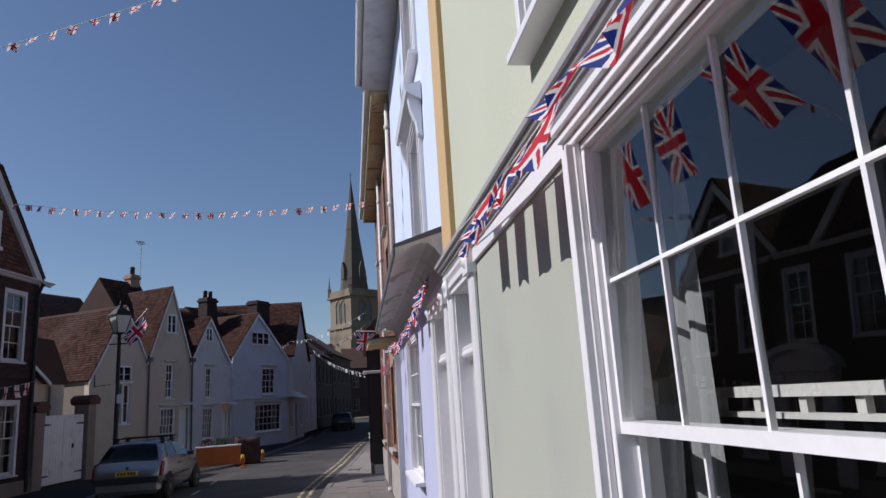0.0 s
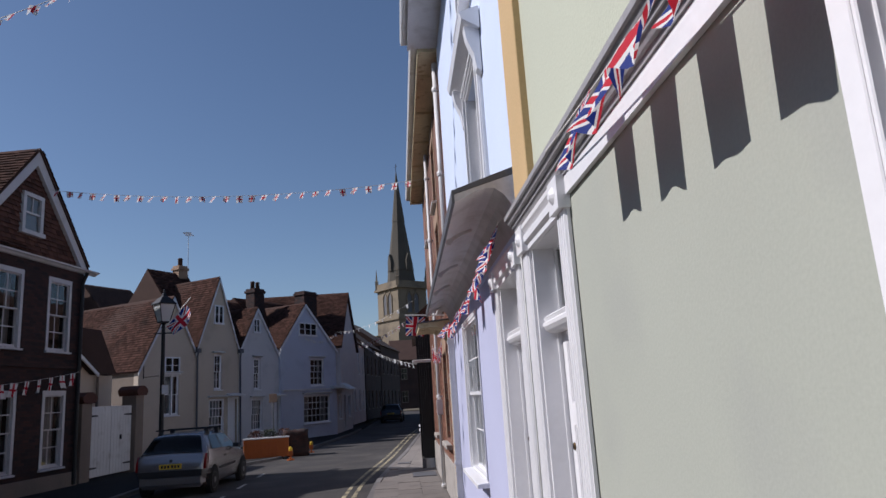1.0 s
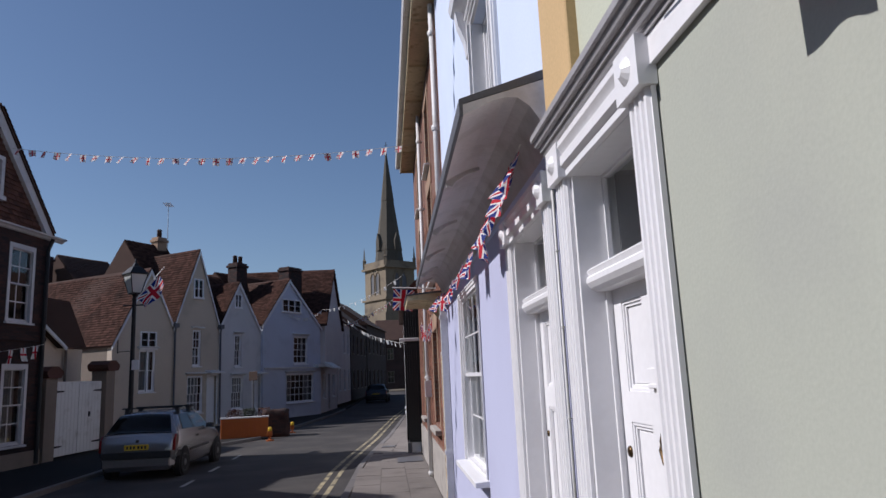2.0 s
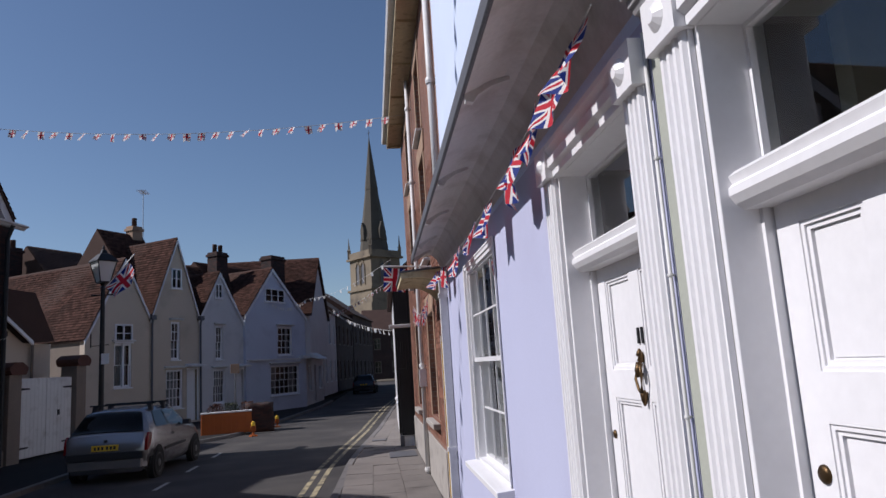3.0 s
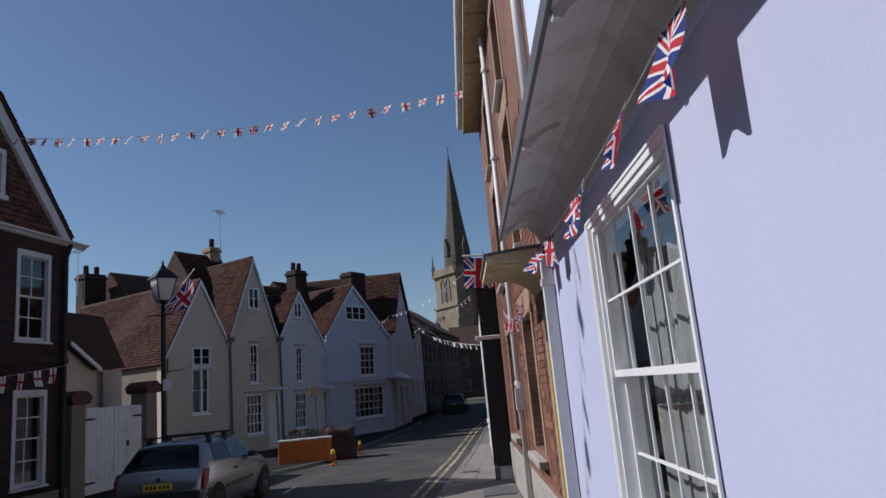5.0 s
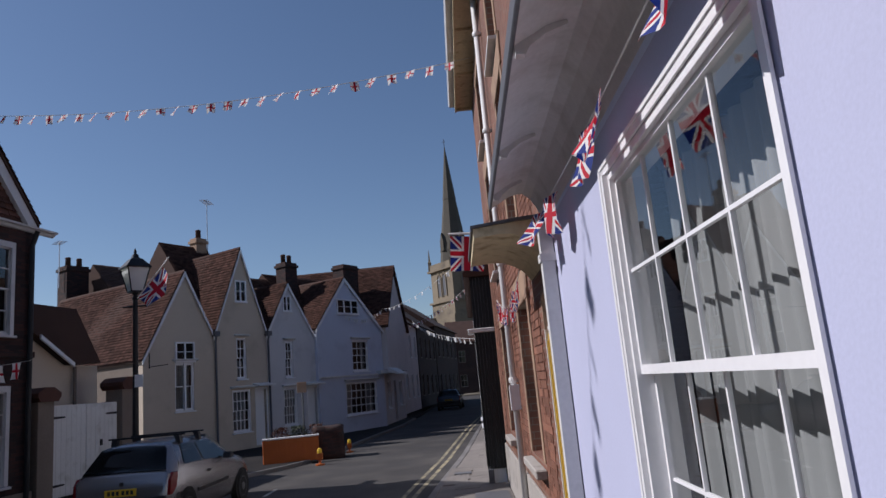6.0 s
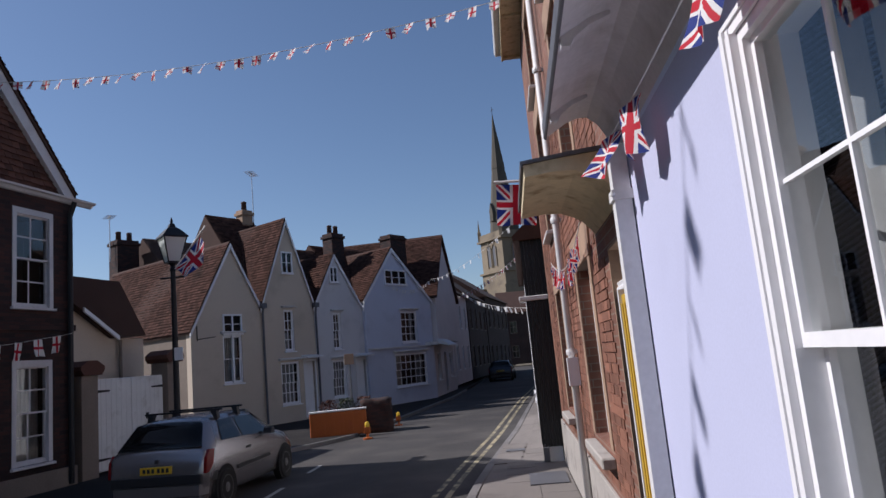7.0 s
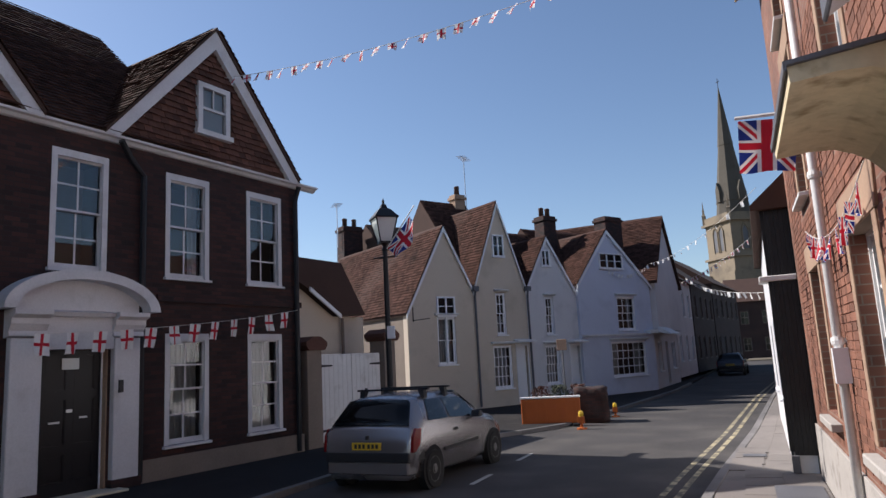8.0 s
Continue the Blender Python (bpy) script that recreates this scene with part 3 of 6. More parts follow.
def knocker(parent, x, y, z, s=1.0):
    bm = bmesh.new()
    lathe(bm, [(0.012 * s, 0.10 * s), (0.017 * s, 0.112 * s), (0.01 * s, 0.125 * s), (0.02 * s, 0.14 * s), (0.012 * s, 0.158 * s), (0.004 * s, 0.172 * s)], 10)
    tube(bm, [(0, 0, 0.11 * s), (0.034 * s, -0.012, 0.07 * s), (0.04 * s, -0.014, 0.02 * s), (0.02 * s, -0.012, -0.035 * s), (0, -0.01, -0.05 * s)], 0.008 * s, 8)
    tube(bm, [(0, 0, 0.11 * s), (-0.022 * s, -0.012, 0.07 * s), (-0.04 * s, -0.014, 0.02 * s), (-0.02 * s, -0.012, -0.035 * s), (0, -0.01, -0.05 * s)], 0.008 * s, 8)
    tube(bm, [(0, -0.004, 0.1 * s), (0, -0.012, 0.06 * s), (0, -0.006, 0.03 * s)], 0.02 * s, 8)
    lathe(bm, [(0.006 * s, -0.12 * s), (0.016 * s, -0.09 * s), (0.02 * s, -0.06 * s), (0.009 * s, -0.04 * s)], 10)
    bm.verts.ensure_lookup_table()
    for v in bm.verts:
        v.co += Vector((x, y - 0.012, z))
    quad_box(bm, (x - 0.012 * s, y - 0.014, z - 0.09 * s), (x + 0.012 * s, y, z - 0.05 * s))
    quad_box(bm, (x - 0.012 * s, y - 0.014, z + 0.1 * s), (x + 0.012 * s, y, z + 0.14 * s))
    return part("door_knocker", bm, M["brass"], parent, "aged brass urn door knocker", smooth=True)


def knob(parent, x, y, z, r=0.02):
    bm = bmesh.new()
    lathe(bm, [(r, 0), (r, 0.004), (r * 0.75, 0.009), (r * 0.3, 0.011)], 16)
    bmesh.ops.rotate(bm, verts=bm.verts, matrix=Matrix.Rotation(radians(90), 3, "X"), cent=(0, 0, 0))
    bmesh.ops.translate(bm, verts=bm.verts, vec=(x, y, z))
    return part("door_knob", bm, M["brass"], parent, "small brass knob", smooth=True)


def number_bars(parent, x, y, z):
    """Plain dark bars in place of the house number."""
    bm = bmesh.new()
    for dx in (-0.026, 0.012):
        quad_box(bm, (x + dx, y - 0.006, z - 0.03), (x + dx + 0.016, y, z + 0.03))
    return part("number_bars", bm, M["iron"], parent, "dark metal door number bars")


FLAG_MESH = {}


def flag_mesh(kind, w, h, seed):
    key = (kind, round(w, 3), round(h, 3), seed)
    if key in FLAG_MESH:
        return FLAG_MESH[key]
    rng = random.Random(seed * 17 + 3)
    bm = bmesh.new()
    uvl = bm.loops.layers.uv.new("UVMap")
    nu, nv = 8, 10
    ph, amp, curl = rng.random() * 6, 0.10 + 0.1 * rng.random(), rng.uniform(-0.5, 0.5)
    g = []
    for j in range(nv + 1):
        row = []
        for i in range(nu + 1):
            a, b = i / nu, j / nv
            y = w * b * (amp * math.sin(a * 7 + ph + b * 2) + curl * 0.35 * b + 0.12 * curl * (a - 0.5) * 2)
            row.append(bm.verts.new((w * (a - 0.5) * (1 - 0.06 * b), y, -h * b * (1 - 0.04 * abs(curl)) + 0.015 * h * math.sin(a * 9 + ph) * b)))
        g.append(row)
    for j in range(nv):
        for i in range(nu):
            f = bm.faces.new([g[j][i], g[j + 1][i], g[j + 1][i + 1], g[j][i + 1]])
            f.smooth = True
            for lp, (a, b) in zip(f.loops, ((i, j), (i, j + 1), (i + 1, j + 1), (i + 1, j))):
                # the long side of the flag hangs down
                lp[uvl].uv = (b / nv, a / nu) if h >= w else (a / nu, 1 - b / nv)
    me = bpy.data.meshes.new("flag")
    bm.to_mesh(me)
    bm.free()
    me.materials.append(M[kind])
    FLAG_MESH[key] = me
    return me


def bunting(label, a, b, sag, count, w, h, kind, cord=0.004, margin=0.03, wind=0.0, seed=1, turn_jitter=18, group="bunting", spots=None):
    """A cord from a to b that hangs by sag, with flags under it."""
    a, b = Vector(a), Vector(b)

    def at(t):
        p = a.lerp(b, t)
        p.z -= sag * 4 * t * (1 - t)
        return p
    root = thing("bunting", Matrix.Translation(a), label, "bunting", group)
    bm = bmesh.new()
    tube(bm, [at(i / 24) - a for i in range(25)], cord, 5)
    part("cord", bm, M["cord"], root)
    d = b - a
    yaw = math.degrees(math.atan2(d.y, d.x))
    rng = random.Random(seed)
    for i in range(count):
        t = spots[i] if spots else margin + (1 - 2 * margin) * (i + 0.5) / count
        f = new("flag", flag_mesh(kind, w, h, 1 + (i * 7 + seed) % 5))
        f.parent = root
        f.matrix_local = Matrix.Translation(at(t) - a) @ pose(0, 0, 0, 0, 0, yaw + rng.uniform(-turn_jitter, turn_jitter)) @ pose(0, 0, 0, wind * (rng.uniform(0.5, 1.4) if wind < 40 else rng.uniform(0.85, 1.12)), rng.uniform(-6, 6), 0)
    return root


# ---- ground, road, pavements ----
def band(name, left, right, z, mat, label, category, thick=0.0, kind="structure"):
    """A strip between two polylines with the same number of points; with thickness it has side faces."""
    bm = bmesh.new()
    top = [[bm.verts.new((x, y, z)) for x, y in line] for line in (left, right)]
    n = len(left)
    for i in range(n - 1):
        bm.faces.new([top[0][i], top[1][i], top[1][i + 1], top[0][i + 1]])
    if thick:
        low = [[bm.verts.new((x, y, z - thick)) for x, y in line] for line in (left, right)]
        for s in (0, 1):
            for i in range(n - 1):
                bm.faces.new([top[s][i], top[s][i + 1], low[s][i + 1], low[s][i]])
    ob = part(name, bm, mat)
    return tagged(ob, label, category, kind=kind)


def smooth_line(points, y):
    """The x of a smooth line through (x, y) points at a given y."""
    for (x0, y0), (x1, y1) in zip(points, points[1:]):
        if y0 <= y <= y1:
            t = (y - y0) / (y1 - y0)
            return x0 + (x1 - x0) * t
    return points[0][0] if y < points[0][1] else points[-1][0]


KERB_R = [(-0.62, -30), (-0.58, 12), (-0.415, 17.6), (-0.247, 19.75), (0.241, 24.9), (0.993, 35.45), (1.7, 43), (2.9, 55), (4.8, 72), (7.8, 95)]
KERB_L = [(-6.6, -30), (-6.45, 14), (-6.35, 22.5), (-5.9, 23.6), (-5.29, 24.7), (-4.27, 26.6), (-3.9, 29.0), (-3.61, 31.7), (-2.6, 41), (-2.25, 50), (-1.92, 66), (-0.5, 95)]
YS = [-30, -12, 0, 8, 14, 16, 18, 20, 22, 24, 25, 26, 27, 28, 29, 30, 32, 34, 37, 40, 43, 46, 50, 55, 60, 66, 72, 80, 95]
ground = boxpart("ground", (-900, -900, -0.8), (900, 900, -0.38), M["earth"])
tagged(ground, "bare earth ground under the town", "ground", kind="structure")
right_k = [(smooth_line(KERB_R, y), y) for y in YS]
left_k = [(smooth_line(KERB_L, y), y) for y in YS]
road = band("road", [(x - 0.05, y) for x, y in left_k], [(x + 0.05, y) for x, y in right_k], -0.29, M["asphalt"], "worn grey asphalt street with patches", "road", 0.1)
pav_l = band("pavement_left", [(-12.5, y) if y < 24 else (-16, y) for x, y in left_k], [(x - 0.14, y) for x, y in left_k], -0.20, M["footway"], "asphalt footway, darkened for shade, beside the old houses", "pavement", 0.25)
pav_r_base = band("pavement_right", [(x + 0.14, y) for x, y in right_k], [(max(1.3, x + 3.0), y) for x, y in right_k], -0.202, M["slab"], "concrete slab footway along the painted terrace", "pavement", 0.15)


def kerb_run(line, side, ztop, owner):
    """Granite kerb stones about 0.9 m long."""
    y = 9.0
    while y < 46:
        y1 = y + 0.9
        xa, xb = smooth_line(line, y), smooth_line(line, y1)
        bm = bmesh.new()
        g = 0.006
        pts = [(xa, y + g), (xa + side * 0.135, y + g), (xb + side * 0.135, y1 - g), (xb, y1 - g)]
        prism(bm, pts, "z", -0.4, ztop)
        part("kerb_stone", bm, M["kerb"], owner, bevel=0.008)
        y = y1


kerb_run(KERB_R, 1, -0.19, pav_r_base)
kerb_run(KERB_L, -1, -0.19, pav_l)
# double yellow lines, broken where the paint is worn away
for off in (-0.34, -0.55):
    bm = bmesh.new()
    rng = random.Random(int(-off * 100))
    y = 2.0
    while y < 60:
        y1 = y + rng.uniform(1.2, 2.6)
        for k in range(4):
            ya, yb = y + (y1 - y) * k / 4, y + (y1 - y) * (k + 1) / 4
            xa, xb = smooth_line(KERB_R, ya) + off, smooth_line(KERB_R, yb) + off
            bm.faces.new([bm.verts.new(p) for p in ((xa - 0.045, ya, -0.285), (xa + 0.045, ya, -0.285), (xb + 0.045, yb, -0.285), (xb - 0.045, yb, -0.285))])
        y = y1 + rng.choice((0.0, 0.03, 0.08))
    ob = part("road_marking", bm, M["yellow_line"])
    tagged(ob, "worn double yellow line painted on asphalt", "road marking", kind="structure")
bm = bmesh.new()
for y0 in (16.4, 18.6, 21.0):
    quad_box(bm, (-3.87, y0, -0.2895), (-3.79, y0 + 0.9, -0.285))
ob = part("road_marking", bm, M["white_line"])
tagged(ob, "worn white parking bay dashes on asphalt", "road marking", kind="structure")


# ---- the green house ----
def upper_block(house, x0, x1, z0, z1, mat, openings, y=0.0, name="wall", label=""):
    bm = bmesh.new()
    wall_with(bm, x0, x1, z0, z1, 0.3, openings, y)
    return part(name, bm, M[mat], house, label)


def shell(house, x0, x1, y0, y1, z0, z1, mat):
    """Side and back walls that close a house behind its front."""
    bm = bmesh.new()
    quad_box(bm, (x0, y0, z0), (x0 + 0.25, y1, z1))
    quad_box(bm, (x1 - 0.25, y0, z0), (x1, y1, z1))
    quad_box(bm, (x0 + 0.25, y1 - 0.25, z0), (x1 - 0.25, y1, z1))
    return part("side_wall", bm, M[mat], house)


green = thing("terraced_house", RIGHT, "pale green rendered terraced house with white trim and fluted door case", "house", "painted terrace")
GW = (-1.70, -0.12, 0.78, 2.52)
GD = (-4.66, -3.92, 0.0, 2.465)
bm = bmesh.new()
wall_with(bm, -4.955, 6.0, -0.3, 2.65, 0.35, [GW, (GD[0] - 0.021, GD[1] + 0.021, 0.0, GD[3] + 0.021)])
part("wall", bm, M["green"], green, "smooth pale green render")
sash_window(green, *GW, 4, (2, 2), split=0.452, depth=0.014, bar=0.012, stile=0.02, arch=0.095, sill=0.09, curtain="edge", label="white sash window with four panes across", room=1.2, lean=2.4)
# plaster cracks on the green wall
bm = bmesh.new()
rng = random.Random(5)
pts = [(-2.70, 1.685)]
for k in range(16):
    pts.append((pts[-1][0] + rng.uniform(0.03, 0.05), 1.70 + rng.uniform(-0.004, 0.004) + 0.001 * k))
for (xa, za), (xb, zb_) in zip(pts, pts[1:]):
    bm.faces.new([bm.verts.new(p) for p in ((xa, -0.0025, za - 0.0012), (xb, -0.0025, zb_ - 0.0012), (xb, -0.0025, zb_ + 0.0014), (xa, -0.0025, za + 0.0014))])
bmesh.ops.remove_doubles(bm, verts=bm.verts, dist=0.003)
part("wall_crack", bm, M["cornice"], green, "fine crack in the render")
# things behind the glass
bm = bmesh.new()
quad_box(bm, (-1.66, 0.3, 1.655), (-0.15, 0.36, 1.685))
quad_box(bm, (-1.66, 0.3, 1.60), (-0.15, 0.33, 1.615))
for k in range(7):
    quad_box(bm, (-1.62 + k * 0.2, 0.31, 1.6155), (-1.59 + k * 0.2, 0.33, 1.6545))
part("blind_rail", bm, M["shelf"], green, "white slatted blind rail behind the glass")
upper_block(green, -4.43, 6.0, 2.65, 8.5, "cream_green", [(-2.1, -0.7, 3.12, 4.9), (-2.1, -0.7, 5.8, 7.4)], name="upper_wall")
sash_window(green, -2.1, -0.7, 3.12, 4.9, 3, (2, 2), depth=0.08, arch=0.1, sill=0.1)
sash_window(green, -2.1, -0.7, 5.8, 7.4, 3, (2, 2), depth=0.08, arch=0.1, sill=0.1)
boxpart("quoin_strip", (-4.86, -0.045, 2.78), (-4.43, 0.3, 8.5), M["buff"], green, "buff-painted quoin strip", 0.006)
bm = bmesh.new()                                         # fascia board
quad_box(bm, (-4.94, -0.022, 2.525), (-1.83, -0.002, 2.612))
quad_box(bm, (-1.828, -0.022, 2.585), (6.0, -0.002, 2.612))
part("fascia_board", bm, M["white"], green, "white fascia board under the cornice")
bm = bmesh.new()                                         # moulded cornice
prism(bm, [(0.0, 2.586), (-0.030, 2.586), (-0.034, 2.600), (-0.048, 2.602), (-0.060, 2.618), (-0.066, 2.618), (-0.070, 2.634), (-0.088, 2.636), (-0.098, 2.652), (-0.110, 2.654), (-0.112, 2.672), (-0.10, 2.68), (0.0, 2.74)], "x", -4.93, 6.0)
for v in bm.verts:
    v.co.z += 0.028 + 0.35 * (v.co.z - 2.586)
part("cornice", bm, M["cornice"], green, "weathered grey moulded cornice")
door_case(green, GD[0], GD[1], 0.0, GD[3], 0.165)
d43, leaf43, (l0, l1, zb, dh, mid) = panel_door(green, GD[0], GD[1], 0.0, 1.97, GD[3], "white six-panelled door with brass fittings under a fanlight")
knocker(leaf43, mid + 0.10, 0.118, 1.37, 0.75)
knob(leaf43, l0 + 0.05, 0.12, 1.341, 0.022)
number_bars(leaf43, mid + 0.10, 0.119, 1.795)
bm = bmesh.new()
quad_box(bm, (mid - 0.02, 0.106, 1.60), (mid + 0.22, 0.119, 1.655))
quad_box(bm, (mid - 0.01, 0.100, 1.585), (mid + 0.21, 0.110, 1.602))
part("letter_box", bm, M["white"], leaf43, "white letter plate", bevel=0.003)
boxpart("doorstep", (GD[0] - 0.1, -0.22, -0.25), (GD[1] + 0.1, 0.2, 0.045), M["sandstone"], green, "worn stone doorstep", 0.012)
shell(green, -4.85, 6.0, 0.36, 7.0, -0.3, 8.5, "cream_green")

# ---- the lavender house ----
blue = thing("terraced_house", RIGHT, "lavender rendered terraced house with a plaster cove under its jetty", "house", "painted terrace")
BD = (-6.02, -5.16, 0.0, 2.44)
BW = (-9.175, -7.745, 0.80, 2.45)
bm = bmesh.new()
wall_with(bm, -10.90, -4.96, -0.3, 2.65, 0.35, [(BD[0] - 0.021, BD[1] + 0.021, 0.0, BD[3] + 0.021), BW])
part("wall", bm, M["lavender"], blue, "smooth lavender render")
sash_window(blue, *BW, 4, (2, 2), split=0.505, depth=0.014, bar=0.012, stile=0.02, arch=0.03, sill=0.12, slim=True, curtain="near", label="white sash window with net curtain behind", room=0.9)
door_case(blue, BD[0], BD[1], 0.0, BD[3], 0.155)
d45, leaf45, (l0, l1, zb, dh, mid) = panel_door(blue, BD[0], BD[1], 0.0, 2.0, BD[3], "white panelled door with a brass urn knocker under a fanlight")
knocker(leaf45, mid + 0.02, 0.118, 1.525, 0.72)
knob(leaf45, l0 + 0.04, 0.12, 1.302, 0.018)
number_bars(leaf45, mid + 0.02, 0.119, 1.697)
boxpart("doorstep", (BD[0] - 0.1, -0.22, -0.25), (BD[1] + 0.1, 0.2, 0.045), M["sandstone"], blue, "worn stone doorstep", 0.012)
upper_block(blue, -10.65, -4.86, 2.65, 7.0, "pale_blue", [(-7.2, -6.2, 3.1, 4.55), (-7.2, -6.2, 5.3, 6.6)], name="upper_wall")
for z0, z1 in ((3.1, 4.55), (5.3, 6.6)):
    sash_window(blue, -7.2, -6.2, z0, z1, 3, (2, 2), depth=0.1, arch=0.09, sill=0.1)
bm = bmesh.new()                                         # bracketed hood over the upper window
prism(bm, [(-0.01, 4.66), (-0.09, 4.70), (-0.16, 4.74), (-0.18, 4.80), (-0.01, 4.86)], "x", -7.45, -5.95)
for x in (-7.38, -6.12):
    prism(bm, [(-0.01, 4.28), (-0.05, 4.32), (-0.07, 4.45), (-0.12, 4.58), (-0.14, 4.70), (-0.01, 4.69)], "x", x, x + 0.11)
part("window_hood", bm, M["white"], blue, "white bracketed window hood")
# plaster cove, deeper towards the green house
def swell(bm):
    for v in bm.verts:
        k = (v.co.x + 11.1) / 6.17
        v.co.y *= 0.99 + 0.15 * k
        v.co.z += 0.025 + 0.03 * k


COVE = [(0.0, 2.65), (-0.02, 2.695), (-0.05, 2.775), (-0.088, 2.84), (-0.13, 2.876), (-0.136, 2.883), (-0.19, 2.884), (-0.25, 2.864), (-0.305, 2.832), (-0.366, 2.797)]
bm = bmesh.new()
prism(bm, COVE + [(-0.366, 2.85), (0.0, 2.98)], "x", -11.08, -4.935)
swell(bm)
cove = part("cove", bm, M["cove"], blue, "curved grey-white plaster cove")
bm = bmesh.new()
prism(bm, [(-0.382, 2.797), (-0.382, 2.875), (0.0, 3.03), (0.0, 2.983), (-0.367, 2.853), (-0.367, 2.788), (-0.375, 2.788)], "x", -11.1, -4.932)
swell(bm)
part("lead_flashing", bm, M["lead"], blue, "dark lead edge along the cove")
for y in (6.05, 7.5, 8.75, 9.9, 10.75):
    bm = bmesh.new()
    prism(bm, [(-0.17, 2.886), (-0.25, 2.866), (-0.345, 2.812), (-0.364, 2.80), (-0.362, 2.765), (-0.33, 2.762), (-0.31, 2.795), (-0.25, 2.838), (-0.17, 2.868)], "x", -y - 0.02, -y + 0.02)
    swell(bm)
    part("cove_bracket", bm, M["cove"], blue)
shell(blue, -10.90, -4.86, 0.36, 7.0, -0.3, 6.95, "pale_blue")
bm = bmesh.new()                                         # boxed eaves with a gutter
quad_box(bm, (-10.64, -0.42, 7.0), (-4.87, 0.3, 7.05))
quad_box(bm, (-10.64, -0.46, 6.97), (-4.87, -0.42, 7.14))
part("eaves_board", bm, M["cove"], blue, "grey-white boxed eaves")
bm = bmesh.new()
prism(bm, [(-0.462, 7.06), (-0.55, 7.06), (-0.57, 7.10), (-0.57, 7.16), (-0.462, 7.16)], "x", -10.64, -4.87)
part("gutter", bm, M["dirty_white"], blue, "cast gutter along the eaves")
bm = bmesh.new()
prism(bm, [(-0.55, 7.15), (3.4, 9.45), (7.3, 7.15)], "x", -10.64, -4.86)
part("roof", bm, M["roof_base"], blue, "dark tiled roof")
bm = bmesh.new()
prism(bm, [(-0.2, 8.5), (3.5, 11.0), (7.2, 8.5)], "x", -4.85, 6.0)
roof_t = part("terrace_roof", bm, M["roof_base"])
roof_t.matrix_world = RIGHT
tagged(roof_t, "brown clay-tiled roof over the green house", "roof", kind="structure")


def wall_pipe(y, z0, z1, r, mat, label, x=1.065, off=0.05, brackets=(), square=False):
    """A downpipe held off the wall by collars."""
    root = thing("downpipe", Matrix.Translation((x - off, y, 0)), label, "downpipe")
    bm = bmesh.new()
    if square:
        quad_box(bm, (-r, -r, z0), (r, r, z1))
    else:
        tube(bm, [(0, 0, z0), (0, 0, z1)], r, 12)
    part("pipe", bm, M[mat], root, smooth=not square)
    for z in brackets:
        bm = bmesh.new()
        if square:
            quad_box(bm, (-r - 0.012, -r - 0.012, z - 0.025), (off, r + 0.012, z + 0.025))
            lathe(bm, [(0.012, z - 0.008), (0.012, z + 0.008)], 8, (-r - 0.012, -r - 0.02))
        else:
            lathe(bm, [(r * 1.35, z - r * 0.8), (r * 1.5, z), (r * 1.35, z + r * 0.8)], 12)
            quad_box(bm, (0, -r * 0.6, z - r * 0.5), (off, r * 0.6, z + r * 0.5))
        part("collar", bm, M[mat], root)
    return root


wall_pipe(4.968, 0.05, 2.60, 0.006, "dirty_white", "thin white-painted conduit between two doors", off=0.014, brackets=(0.5, 1.0, 1.45, 1.85, 2.2))
wall_pipe(10.84, -0.2, 2.66, 0.042, "dirty_white", "square white-painted downpipe at the end of the lavender house", off=0.05, brackets=(0.7, 2.40), square=True)

# ---- the brick house ----
BR = RIGHT.copy()
BR[0][3] = 1.10
brick = thing("brick_house", BR, "tall orange-red brick house with deep boarded eaves", "house")
B_OPEN = [(-14.2, -13.15, 0.85, 2.40), (-17.32, -16.45, 0.85, 2.42), (-12.05, -11.17, 0.0, 2.3)]
for y in (13.65, 16.88):
    B_OPEN += [(-y - 0.45, -y + 0.45, 3.22, 4.85), (-y - 0.42, -y + 0.42, 5.25, 6.5)]
bm = bmesh.new()
wall_with(bm, -19.3, -10.92, -0.3, 6.95, 0.35, B_OPEN)
quad_box(bm, (-10.92, 0.0, 3.0), (-10.66, 0.35, 6.95))
part("wall", bm, M["brick_wall"], brick, "orange-red brickwork")
shell(brick, -19.3, -10.92, 0.36, 7.0, -0.3, 6.95, "brick_wall")
for o in B_OPEN[:2] + B_OPEN[3:]:
    sash_window(brick, *o, 2, (2, 2), depth=0.13, sill=0.0 if o[2] < 1 else 0.1, mat="dirty_white", label="weathered sash window in a stone-dressed opening", bar=0.025)
    bm = bmesh.new()                                     # stone dressings
    quad_box(bm, (o[0] - 0.13, -0.014, o[2]), (o[0] - 0.001, 0.1, o[3]))
    quad_box(bm, (o[1] + 0.001, -0.014, o[2]), (o[1] + 0.13, 0.1, o[3]))
    prism(bm, [(o[0] - 0.2, o[3] + 0.001), (o[0] - 0.28, o[3] + 0.3), (o[1] + 0.28, o[3] + 0.3), (o[1] + 0.2, o[3] + 0.001)], "y", -0.02, 0.1)
    part("stone_dressing", bm, M["dressing"], brick, "weathered brown stone window dressing", bevel=0.004)
    if o[2] < 1:
        boxpart("stone_sill", (o[0] - 0.12, -0.11, o[2] - 0.14), (o[1] + 0.12, 0.0, o[2] - 0.056), M["sill_stone"], brick, "projecting stone sill", 0.01)
boxpart("plinth", (-19.3, -0.03, -0.3), (-12.2, 0.0, 0.50), M["sill_stone"], brick, "pale rendered plinth", 0.005)
EAVE = 6.95
bm = bmesh.new()                                         # boarded eaves
quad_box(bm, (-19.35, -0.31, EAVE), (-10.66, 0.35, EAVE + 0.06))
